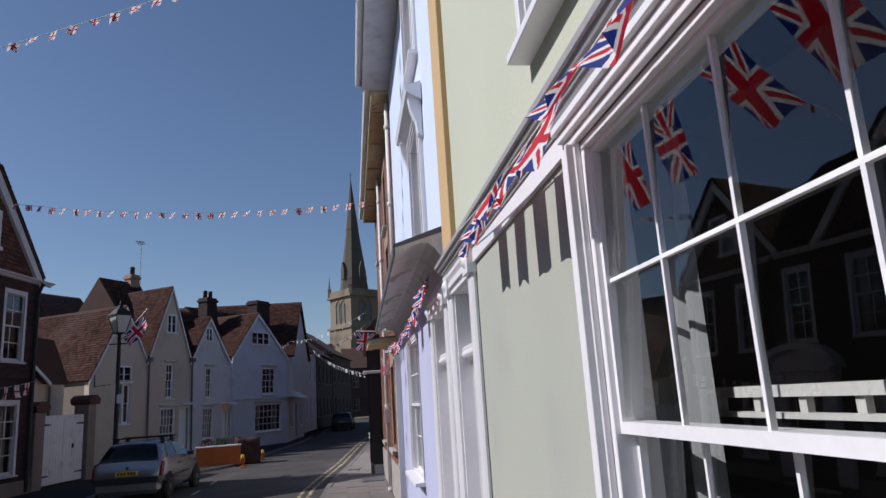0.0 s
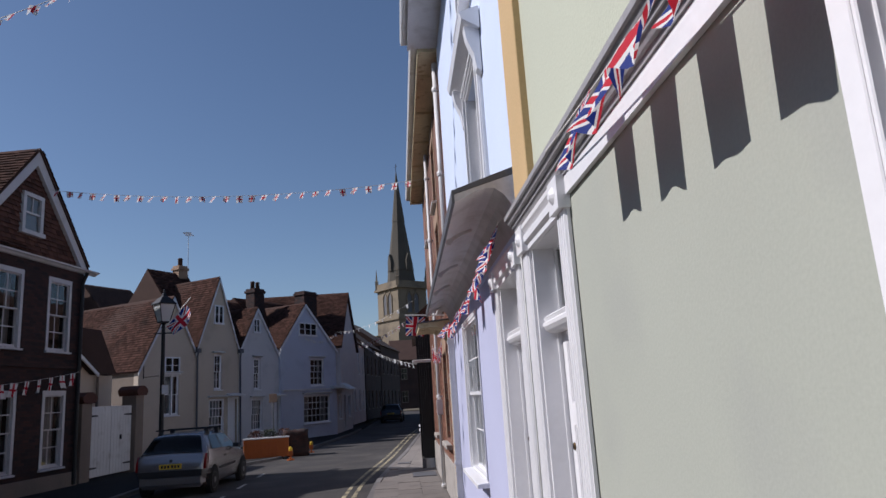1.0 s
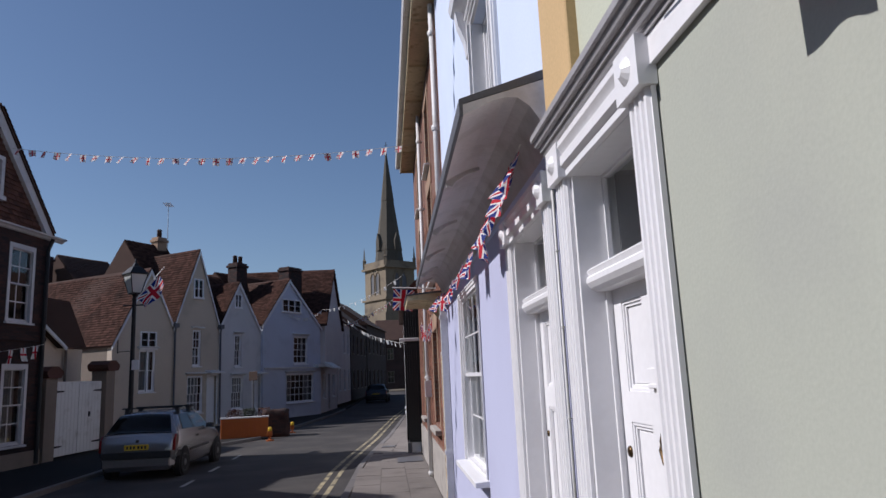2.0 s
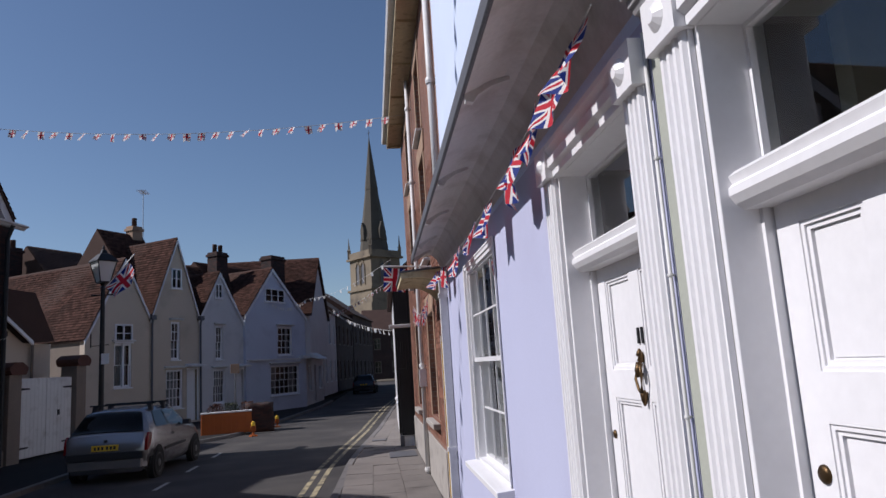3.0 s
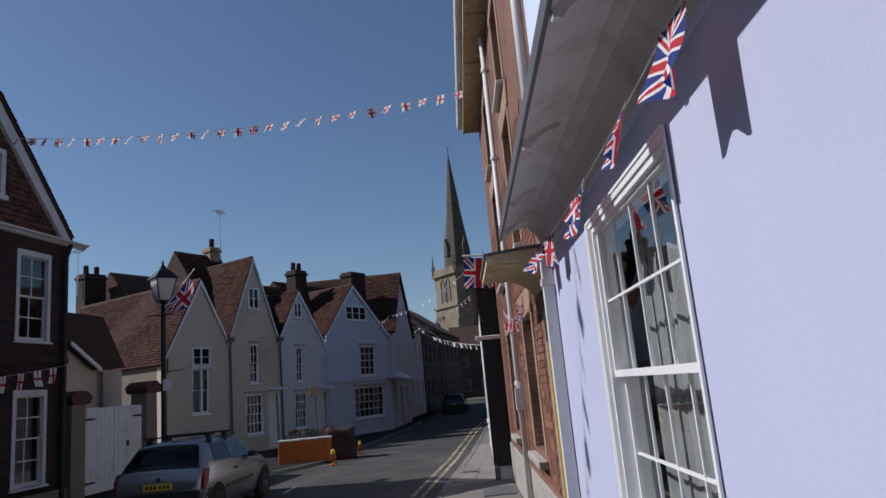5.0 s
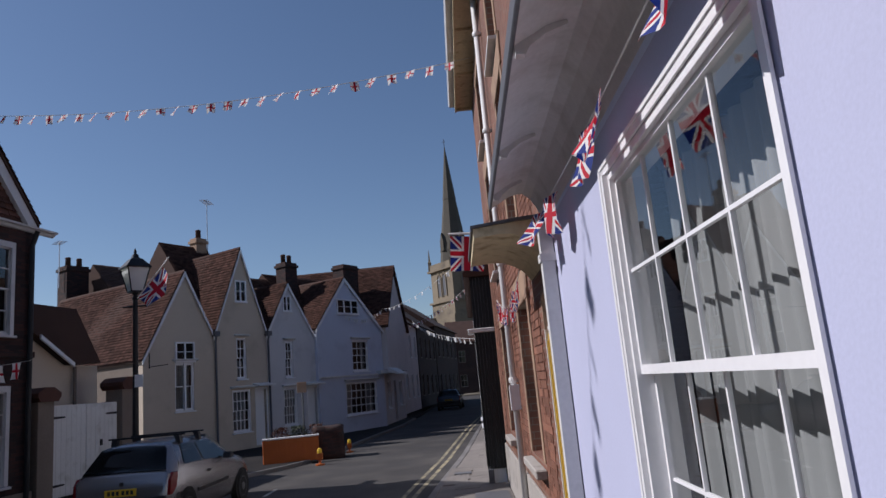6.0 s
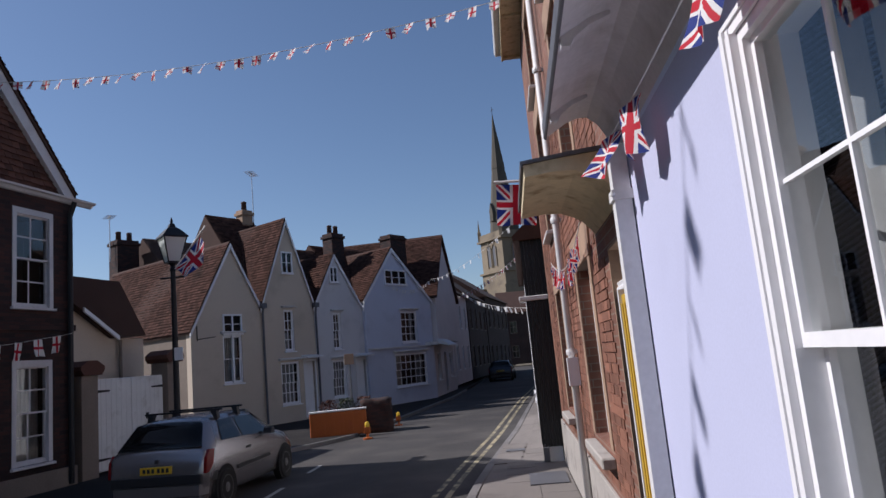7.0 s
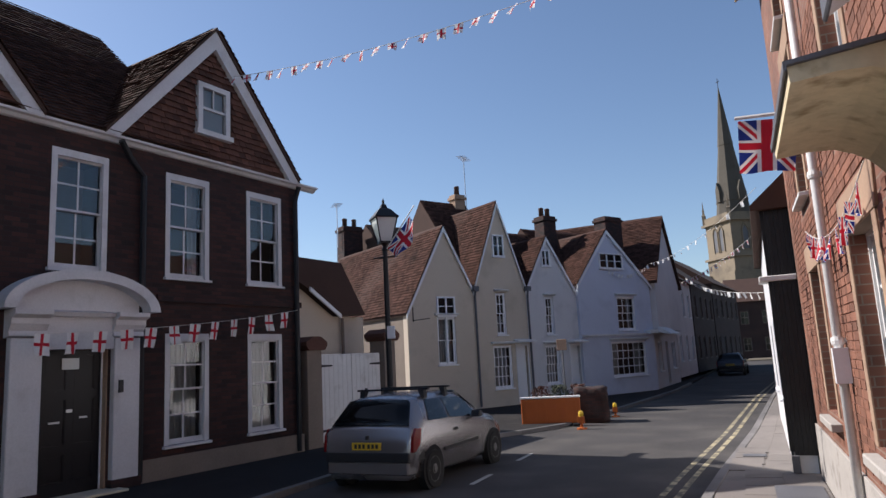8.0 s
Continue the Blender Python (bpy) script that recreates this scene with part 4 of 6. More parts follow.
quad_box(bm, (-19.36, -0.34, EAVE - 0.04), (-10.66, -0.31, EAVE + 0.16))
part("eaves_board", bm, M["hood"], brick, "cream-brown boarded soffit")
for k in range(6):
    boxpart("soffit_batten", (-19.3 + k * 1.55, -0.31, EAVE - 0.045), (-19.2 + k * 1.55, 0.0, EAVE - 0.001), M["hood"], brick)
bm = bmesh.new()
prism(bm, [(-0.34, EAVE + 0.10), (-0.44, EAVE + 0.10), (-0.46, EAVE + 0.15), (-0.46, EAVE + 0.20), (-0.34, EAVE + 0.20)], "x", -19.42, -10.66)
part("gutter", bm, M["dirty_white"], brick, "cast gutter along the eaves")
bm = bmesh.new()
prism(bm, [(-0.42, EAVE + 0.2), (3.4, EAVE + 2.5), (7.3, EAVE + 0.2)], "x", -19.4, -10.66)
part("roof", bm, M["roof_base"], brick)
wall_pipe(15.13, -0.2, EAVE - 0.1, 0.038, "dirty_white", "white cast downpipe on the brick house", x=1.10, off=0.07, brackets=(-0.12, 1.62, 3.1, 4.9, 6.3))
wall_pipe(10.86, 3.05, EAVE - 0.1, 0.045, "dirty_white", "white cast downpipe above the door hood", x=1.10, off=0.07, brackets=(3.2, 5.0, 6.4))
nb = thing("notice", Matrix.Translation((1.03, 15.07, 1.26)), "white paper notice wrapped round a downpipe", "notice")
boxpart("sheet", (-0.062, -0.05, 0.0), (0.058, 0.05, 0.30), M["white"], nb)
# door jambs, door and hood
bm = bmesh.new()
quad_box(bm, (-11.155, -0.10, -0.2), (-10.92, 0.0, 1.93))
for k in range(3):
    quad_box(bm, (-11.13 + k * 0.075, -0.112, 0.1), (-11.09 + k * 0.075, -0.1005, 1.88))
part("door_jamb", bm, M["mustard"], brick, "mustard-painted fluted door jamb")
boxpart("jamb_edge", (-11.185, -0.115, -0.2), (-11.156, 0.0, 1.96), M["white"], brick)
panel_door(brick, -12.04, -11.18, 0.0, 1.98, 2.29, "dark panelled door in a deep reveal", leaf_mat="black", recess=0.3)
bm = bmesh.new()
prism(bm, [(0.0, 2.54), (-0.03, 2.585), (-0.08, 2.645), (-0.15, 2.69), (-0.24, 2.728), (-0.36, 2.735), (-0.53, 2.72), (-0.535, 2.79), (-0.2, 2.82), (0.0, 2.83)], "x", -12.57, -11.30)
for v in bm.verts:
    v.co.z -= 0.05
hood = part("door_hood", bm, M["hood"], brick, "stained cream plaster door hood")
bm = bmesh.new()
prism(bm, [(-0.55, 2.77), (-0.55, 2.81), (-0.2, 2.845), (0.0, 2.858), (0.0, 2.832), (-0.2, 2.822), (-0.536, 2.792), (-0.538, 2.77)], "x", -12.59, -11.28)
for v in bm.verts:
    v.co.z -= 0.05
part("hood_lead", bm, M["lead"], brick, "lead cover of the hood")

# ---- the black and white house beyond ----
BK = Matrix.Translation((0.76, 19.42, -0.2)) @ pose(0, 0, 0, 0, 0, -1.2) @ Matrix(((0, 1, 0, 0), (-1, 0, 0, 0), (0, 0, 1, 0), (0, 0, 0, 1))) @ Matrix.Translation((22.5, 0, 0))
bw = thing("timbered_house", BK, "white-rendered house with black boarded end and posts", "house")
bm = bmesh.new()
T_OPEN = [(-25.2, -24.4, 0.9, 2.2), (-28.0, -27.0, 0.9, 2.2)]
wall_with(bm, -31.0, -22.55, -0.1, 3.8, 0.3, T_OPEN)
part("wall", bm, M["white"], bw, "white rendered front")
for o in T_OPEN:
    sash_window(bw, *o, 2, (2, 2), depth=0.06, sill=0.06, mat="black", label="black-framed window")
for k in range(7):
    boxpart("weatherboard", (-22.55, -0.04 + k * 0.06, 0.25 if k else 0.3), (-22.50 + 0.008 * (k % 2), 0.018 + k * 0.06, 3.8), M["black"], bw)
boxpart("corner_post", (-22.62, -0.03, -0.05), (-22.5, -0.001, 3.8), M["black"], bw, "black corner post", 0.006)
boxpart("end_wall", (-22.5, 0.4, -0.1), (-22.3, 7, 3.8), M["black"], bw)
boxpart("drain_foot", (-22.49, -0.03, 0.02), (-22.40, 0.07, 0.25), M["lead"], bw)
boxpart("sign_shelf", (-22.95, -0.16, 2.72), (-22.42, 0.34, 2.80), M["dirty_white"], bw, "small white shelf hood", 0.01)
bm = bmesh.new()
prism(bm, [(-0.16, 3.78), (-0.16, 3.86), (3.0, 6.6), (6.4, 3.8)], "x", -31.2, -22.35)
part("roof", bm, M["roof_base"], bw, "dark steep tiled roof")

# ---- the dark brick house across the street ----
HA = facade(-9.024, 21.52, 8.55) @ Matrix.Translation((0, 0, -0.269)) @ Matrix.Diagonal((1.10, 1.10, 1.069, 1))
ha = thing("brick_house", HA, "dark red brick house with tile-hung gables and white sash windows", "house")
A_UP = [(-1.40, -0.51), (-3.22, -2.34), (-5.20, -4.33), (-7.2, -6.25), (-9.1, -8.15)]
A_LO = [(-1.39, -0.54), (-3.20, -2.34), (-7.2, -6.25), (-9.1, -8.15)]
a_open = [(a, b, 3.5, 5.33) for a, b in A_UP] + [(a, b, 0.6, 2.43) for a, b in A_LO] + [(-5.281, -4.239, 0.06, 2.271)]
bm = bmesh.new()
wall_with(bm, -10.2, 0.02, 0.0, 5.8, 0.35, a_open)
part("wall", bm, M["brick_dark"], ha, "dark red brickwork, deepened for shade")
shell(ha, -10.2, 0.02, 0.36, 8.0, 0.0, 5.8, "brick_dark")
for i, o in enumerate(a_open[:-1]):
    sash_window(ha, *o, 2, (2, 2), depth=0.045, sill=0.07, bar=0.028, stile=0.05, arch=0.0, mat="shaded_white", curtain="full" if o[2] < 1 else ("sides" if i % 2 else ""), label="white sash window in dark brick, net curtain behind" if o[2] < 1 else "white sash window in dark brick")
    bm = bmesh.new()
    a, b, c, d = o
    quad_box(bm, (a - 0.02, -0.012, c), (a + 0.07, 0.022, d + 0.07))
    quad_box(bm, (b - 0.07, -0.012, c), (b + 0.02, 0.022, d + 0.07))
    quad_box(bm, (a + 0.07, -0.012, d - 0.05), (b - 0.07, 0.022, d + 0.07))
    part("window_surround", bm, M["shaded_white"], ha, "flat white window surround")
boxpart("plinth", (-10.2, -0.05, 0.0), (-5.75, 0.0, 0.42), M["plinth"], ha, "buff rendered plinth")
boxpart("plinth", (-3.77, -0.05, 0.0), (0.04, 0.0, 0.42), M["plinth"], ha, "buff rendered plinth")
boxpart("string_course", (-3.4, -0.05, 3.06), (0.03, 0.0, 3.18), M["brick_dark"], ha)
bm = bmesh.new()                                         # white eaves cornice
prism(bm, [(-0.001, 5.69), (-0.05, 5.705), (-0.09, 5.75), (-0.15, 5.765), (-0.16, 5.80), (-0.001, 5.81)], "x", -10.3, 0.5)
part("eaves_cornice", bm, M["shaded_white"], ha, "white moulded eaves cornice")


def a_gable(s0, s1, zt):
    mid_s = (s0 + s1) / 2
    zb_ = 5.81
    bm = bmesh.new()
    prism(bm, [(s0, zb_), (s1, zb_), (mid_s, zt)], "y", -0.02, 0.3)
    part("gable_wall", bm, M["roof_base"], ha)
    slope = (zt - zb_) / (mid_s - s0)
    tiles("hung_tiles", (s0, -0.022, zb_), (1, 0, 0), (0, 0, 1), s1 - s0, zt - zb_, M["tile_dark"], ha,
          keep=lambda u, v: v < min(u, s1 - s0 - u) * slope - 0.05 and not (abs(u + s0 - mid_s - 0.01) < 0.40 and 0.44 < v < 1.56), tw=0.16, th=0.12, rise=0.045, label="rows of dark hung clay tiles")
    for sg in (-1, 1):                                   # bargeboards
        e0 = s0 - 0.12 if sg < 0 else s1 + 0.12
        ln = Vector((mid_s - e0, 0, zt + 0.13 - zb_ + 0.02))
        nrm = Vector((-ln.z, 0, ln.x)).normalized()
        if nrm.z > 0:
            nrm = -nrm
        bm = bmesh.new()
        p0, p1 = Vector((e0, 0, zb_ - 0.02)), Vector((mid_s, 0, zt + 0.13))
        w = 0.26
        pts = [(p0.x, p0.z), (p1.x, p1.z), (p1.x, p1.z - w * 1.5), (p0.x + nrm.x * w * 1.0 - sg * 0.05, p0.z + 0.0)]
        prism(bm, pts, "y", -0.16, -0.06)
        part("bargeboard", bm, M["shaded_white"], ha, "white bargeboard")
        # roof slope over the gable
        bm = bmesh.new()
        prism(bm, [(p0.x, p0.z), (p1.x, p1.z), (p1.x, p1.z + 0.07), (p0.x, p0.z + 0.07)], "y", -0.2, 4.2)
        part("gable_roof", bm, M["roof_base"], ha)
        tiles("roof_tiles", (e0, -0.22, zb_ + 0.05), (0, 1, 0), (mid_s - e0, 0, zt + 0.15 - zb_), 4.4, math.hypot(mid_s - e0, zt + 0.15 - zb_), M["tile"], ha, label="clay roof tiles")
    # attic window, its frame proud of the tiles
    gw = new("window")
    gw.parent = ha
    tagged(gw, label="small white attic window in the gable")
    x0, x1, z0, z1 = mid_s - 0.36, mid_s + 0.38, 6.33, 7.33
    bm = bmesh.new()
    quad_box(bm, (x0, -0.12, z0), (x0 + 0.1, 0.0, z1))
    quad_box(bm, (x1 - 0.1, -0.12, z0), (x1, 0.0, z1))
    quad_box(bm, (x0 + 0.1, -0.12, z1 - 0.1), (x1 - 0.1, 0.0, z1))
    quad_box(bm, (x0 - 0.05, -0.16, z0 - 0.06), (x1 + 0.05, 0.0, z0 + 0.04))
    quad_box(bm, (x0 + 0.1, -0.09, (z0 + z1) / 2 - 0.025), (x1 - 0.1, -0.04, (z0 + z1) / 2 + 0.025))
    quad_box(bm, ((x0 + x1) / 2 - 0.014, -0.085, (z0 + z1) / 2 + 0.025), ((x0 + x1) / 2 + 0.014, -0.045, z1 - 0.1))
    part("window_frame", bm, M["shaded_white"], gw)
    glazing("pane", x0 + 0.1, x1 - 0.1, z0 + 0.04, z1 - 0.1, -0.062, gw)
    bm = bmesh.new()
    quad_box(bm, (x0 + 0.1, -0.03, z0 + 0.04), (x1 - 0.1, -0.022, z1 - 0.1))
    part("curtain", bm, M["curtain"], gw)


a_gable(-4.36, -0.22, 8.34)
a_gable(-9.7, -5.54, 8.34)
bm = bmesh.new()
prism(bm, [(-0.14, 5.80), (3.6, 9.45), (7.9, 5.8)], "x", -10.3, -2.35)
part("roof", bm, M["roof_base"], ha)
tiles("roof_tiles", (-10.3, -0.14, 5.85), (1, 0, 0), (0, 3.74, 3.65), 7.9, 5.22, M["tile"], ha, label="clay roof tiles")
# door case with an arched pediment
for x0 in (-5.74, -4.2):
    boxpart("pilaster", (x0, -0.12, 0.06), (x0 + 0.44, 0.0, 2.42), M["shaded_white"], ha, "white panelled pilaster", 0.012)
    boxpart("pilaster_base", (x0 - 0.03, -0.15, 0.04), (x0 + 0.47, -0.001, 0.22), M["brick_dark"], ha)
    bm = bmesh.new()
    prism(bm, [(-0.001, 2.42), (-0.15, 2.45), (-0.13, 2.52), (-0.2, 2.62), (-0.2, 2.70), (-0.3, 2.75), (-0.3, 2.82), (-0.001, 2.82)], "x", x0 - 0.04, x0 + 0.48)
    part("capital", bm, M["shaded_white"], ha, "white console capital")
boxpart("frieze", (-5.29, -0.1, 2.25), (-4.21, 0.0, 2.74), M["shaded_white"], ha, "white frieze over the door")
bm = bmesh.new()
prism(bm, [(-0.001, 2.74), (-0.2, 2.74), (-0.24, 2.80), (-0.001, 2.86)], "x", -5.25, -4.25)
part("door_cornice", bm, M["shaded_white"], ha)
cx, n = -4.75, 20
outer = [(cx - 1.2 * math.cos(math.pi * k / n), 2.83 + 0.62 * math.sin(math.pi * k / n)) for k in range(n + 1)]
inner = [(cx - 1.02 * math.cos(math.pi * k / n), 2.83 + 0.47 * math.sin(math.pi * k / n)) for k in range(n + 1)]
bm = bmesh.new()
for k in range(n):
    prism(bm, [outer[k], outer[k + 1], inner[k + 1], inner[k]], "y", -0.34, 0.0)
bmesh.ops.remove_doubles(bm, verts=bm.verts, dist=1e-4)
part("arched_pediment", bm, M["shaded_white"], ha, "white segmental pediment")
bm = bmesh.new()
prism(bm, inner, "y", -0.08, 0.0)
part("tympanum", bm, M["shaded_white"], ha)
dA, leafA, (l0, l1, zb, dh, mid) = panel_door(ha, -5.26, -4.26, 0.06, 2.24, 2.25, "black panelled front door with a brass letter plate", leaf_mat="black", recess=0.12, fanlight=False)
for x, z, w, h in ((mid - 0.0, 1.3, 0.09, 0.05), (mid - 0.22, 1.15, 0.16, 0.03), (mid + 0.22, 1.2, 0.12, 0.03)):
    boxpart("brass_plate", (x - w / 2, 0.108, z), (x + w / 2, 0.119, z + h), M["steel"], leafA)
boxpart("door_light", (mid - 0.13, 0.11, 1.95), (mid + 0.13, 0.119, 2.12), M["lantern_glass"], leafA, "small light above the door panels")
boxpart("doorbell", (-4.13, -0.15, 1.55), (-4.06, -0.121, 1.75), M["black"], ha, "black entry bell")
boxpart("doorstep", (-5.4, -0.4, 0.0), (-4.1, 0.1, 0.1), M["sandstone"], ha, "stone doorstep", 0.01)
for s in (-3.72, -0.14):
    bm = bmesh.new()
    tube(bm, [(s, -0.08, 0.1), (s, -0.08, 5.4), (s, -0.2, 5.7)] if s > -1 else [(s, -0.08, 0.1), (s, -0.08, 5.2), (s - 0.25, -0.1, 5.45), (s - 0.5, -0.2, 5.7)], 0.05, 8)
    part("downpipe", bm, M["iron"], ha, "black iron downpipe")

# ---- gate beside it ----
gate = thing("double_gate", HA @ Matrix.Translation((0.70, 0.12, 0.08)), "white-painted boarded double gate with black strap hinges", "gate")
for k in range(2):
    leaf = boxpart("gate_leaf", (k * 1.09, 0.0, 0.05), (k * 1.09 + 1.08, 0.05, 1.98), M["dirty_white"], gate, "", 0.006)
    for j in range(7):
        boxpart("board", (k * 1.09 + 0.01 + j * 0.152, -0.014, 0.07), (k * 1.09 + 0.155 + j * 0.152, -0.001, 1.96), M["dirty_white"], leaf)
    for z in (0.3, 1.72):
        a = 0.02 if k == 0 else 1.75
        bm = bmesh.new()
        prism(bm, [(a, z - 0.03), (a + 0.38, z - 0.018), (a + 0.4, z), (a + 0.38, z + 0.018), (a, z + 0.03)] if k == 0 else [(a + 0.41, z - 0.03), (a + 0.02, z - 0.018), (a, z), (a + 0.02, z + 0.018), (a + 0.41, z + 0.03)], "y", -0.028, -0.0155)
        part("strap_hinge", bm, M["iron"], leaf, "black strap hinge")
boxpart("latch", (1.55, -0.04, 1.0), (1.62, -0.015, 1.14), M["iron"], gate)
for s, zt in ((0.22, 2.15), (2.92, 2.35)):
    gp = thing("gate_pier", HA @ Matrix.Translation((s, 0.0, 0.0)), "rendered gate pier with a moulded stone cap", "gate pier", "gate piers")
    boxpart("shaft", (0, 0, 0), (0.45, 0.45, zt), M["plinth"], gp, "", 0.01)
    bm = bmesh.new()
    prism(bm, [(-0.02, zt), (-0.1, zt + 0.1), (-0.1, zt + 0.18), (0.1, zt + 0.3), (0.35, zt + 0.3), (0.55, zt + 0.18), (0.55, zt + 0.1), (0.47, zt)], "y", -0.08, 0.53)
    part("cap", bm, M["tile_dark"], gp, "dark weathered cap")
# low outbuilding behind the gate
lob = thing("outbuilding", HA @ Matrix.Translation((0.0, 1.0, 0.0)), "low cream outbuilding with a dark tiled roof behind the gate", "outbuilding")
bm = bmesh.new()
prism(bm, [(0.3, 0.0), (3.7, 0.0), (3.7, 3.05), (2.5, 3.05), (1.5, 3.62), (0.3, 4.2)], "y", 0.25, 5)
part("wall", bm, M["beige"], lob, "cream rendered wall")
bm = bmesh.new()
prism(bm, [(0.3, 4.2), (1.5, 3.62), (2.5, 3.05), (3.5, 3.1), (2.58, 4.42), (0.3, 4.42)], "y", 0.0, 5)
part("roof", bm, M["roof_base"], lob, "dark tiled lean-to roof")
bm = bmesh.new()
prism(bm, [(1.4, 3.62), (2.5, 2.98), (2.5, 3.08), (1.4, 3.72)], "y", -0.05, -0.001)
part("bargeboard", bm, M["white"], lob, "white bargeboard")
bm = bmesh.new()
tube(bm, [(2.75, 0.15, 0.2), (2.75, 0.15, 3.0)], 0.04, 8)
part("downpipe", bm, M["plinth"], lob)

# ---- the gabled row ----
FR = facade(-8.922, 32.58, 31.186) @ Matrix.Translation((0, 0, -0.221)) @ Matrix.Diagonal((0.926, 0.926, 0.944, 1))


def gabled(label, s0, s1, z_l, z_r, apex, mat, depth, wins, y=0.0, tile_left=True, tile_right=False, verge="white", doors=(), side=""):
    """A house with its gable to the street: front with openings, roof slopes back along the ridge."""
    root = thing("gabled_house", FR @ Matrix.Translation((0, y, 0)), label, "house", "gabled row")
    zl = min(z_l, z_r)
    opens = [w[:4] for w in wins if w[3] < zl] + [d[:4] for d in doors]
    bm = bmesh.new()
    wall_with(bm, s0, s1, 0.0, zl, 0.3, opens)
    part("wall", bm, M[mat], root)
    bm = bmesh.new()
    poly = [(s0, zl), (s1, zl)] + ([(s1, z_r)] if z_r > zl + 0.01 else []) + [apex] + ([(s0, z_l)] if z_l > zl + 0.01 else [])
    prism(bm, poly, "y", 0.0, 0.3)
    part("gable", bm, M[mat], root)
    shell(root, s0 + 0.01, s1 - 0.01, 0.31, depth, 0.0, zl, side or mat)
    for e0, ez, tl, lab in ((s0, z_l, tile_left, -1), (s1, z_r, tile_right, 1)):
        dx, dz = apex[0] - e0, apex[1] - ez
        ln = math.hypot(dx, dz)
        ox, oz = -dx / ln * 0.15, -dz / ln * 0.15
        bm = bmesh.new()
        prism(bm, [(e0 + ox, ez + oz + 0.02), (apex[0], apex[1] + 0.02), (apex[0], apex[1] + 0.13), (e0 + ox, ez + oz + 0.12)], "y", -0.06, depth)
        part("roof", bm, M["roof_base"], root)
        bm = bmesh.new()
        prism(bm, [(e0 + ox, ez + oz - 0.1), (apex[0], apex[1] - 0.14), (apex[0], apex[1] + 0.05), (e0 + ox, ez + oz + 0.06)], "y", -0.10, -0.061)
        part("bargeboard", bm, M[verge], root, "painted bargeboard")
        if tl:
            tiles("roof_tiles", (e0 + ox, -0.1, ez + oz + 0.11), (0, 1, 0), (dx, 0, dz), depth, ln + 0.15, M["tile"], root, label="uneven clay roof tiles")
    for w in wins:
        if w[3] < zl:
            sash_window(root, *w[:4], w[4], (w[5], w[6]), depth=0.05, sill=0.07, bar=0.04, stile=0.06, curtain=w[7] if len(w) > 7 else "", label="white-painted many-paned window", room=0.35)
        else:
            win = new("window")
            win.parent = root
            tagged(win, label="small white attic casement")
            a, b, c, d = w[:4]
            bm = bmesh.new()
            quad_box(bm, (a, -0.07, c), (a + 0.06, 0.0, d))
            quad_box(bm, (b - 0.06, -0.07, c), (b, 0.0, d))
            quad_box(bm, (a + 0.06, -0.07, d - 0.06), (b - 0.06, 0.0, d))
            quad_box(bm, (a - 0.03, -0.1, c - 0.04), (b + 0.03, 0.0, c + 0.05))
            for i in range(1, w[4]):
                xc = a + (b - a) * i / w[4]
                quad_box(bm, (xc - 0.03, -0.06, c + 0.05), (xc + 0.03, -0.01, d - 0.06))
            quad_box(bm, (a + 0.06, -0.045, (c + d) / 2 - 0.012), (b - 0.06, -0.012, (c + d) / 2 + 0.012))
            part("window_frame", bm, M["white"], win)
            boxpart("pane", (a + 0.06, -0.012, c + 0.05), (b - 0.06, -0.006, d - 0.06), M["car_glass"], win)
        # flat hood board
        if w[3] < zl:
            bm = bmesh.new()
            prism(bm, [(-0.001, w[3] + 0.06), (-0.14, w[3] + 0.08), (-0.16, w[3] + 0.13), (-0.001, w[3] + 0.16)], "x", w[0] - 0.12, w[1] + 0.12)
            part("window_hood", bm, M["dirty_white"], root)
    for d in doors:
        boxpart("door", (d[0], 0.12, d[2]), (d[1], 0.17, d[3]), M["white"], root, "white front door", 0.005)
        bm = bmesh.new()
        quad_box(bm, (d[0] - 0.09, -0.02, d[2]), (d[0], 0.12, d[3] + 0.09))
        quad_box(bm, (d[1], -0.02, d[2]), (d[1] + 0.09, 0.12, d[3] + 0.09))
        quad_box(bm, (d[0], -0.02, d[3]), (d[1], 0.12, d[3] + 0.09))
        part("door_frame", bm, M["white"], root)
        bm = bmesh.new()
        prism(bm, [(-0.001, d[3] + 0.15), (-0.45, d[3] + 0.12), (-0.45, d[3] + 0.18), (-0.001, d[3] + 0.28)], "x", d[0] - 0.2, d[1] + 0.2)
        part("door_hood", bm, M["dirty_white"], root)
    return root


# side walls take the darker plinth render to stand for shadow on them
g1 = gabled("beige rendered gabled house with a tall mullioned window", -3.2, 0.05, 3.8, 4.6, (-1.35, 7.15), "beige", 9.0, [(-1.82, -0.94, 1.8, 3.62, 2, 1, 1, "full"), (-1.82, -0.94, 3.66, 4.42, 2, 1, 1)], tile_left=True, side="plinth")
boxpart("window_mullion", (-1.42, -0.03, 1.84), (-1.34, 0.034, 3.6), M["white"], g1, "white mullion")
g2 = gabled("tall beige limewashed gabled house with attic window", 0.05, 2.95, 4.7, 4.75, (1.55, 8.4), "beige", 3.6, [(1.2, 1.82, 6.12, 7.05, 2, 1, 1), (1.23, 1.76, 2.88, 4.6, 2, 2, 2, "half"), (0.94, 1.93, 0.72, 2.44, 4, 2, 2, "full")], doors=[(2.25, 2.8, 0.1, 2.4)])
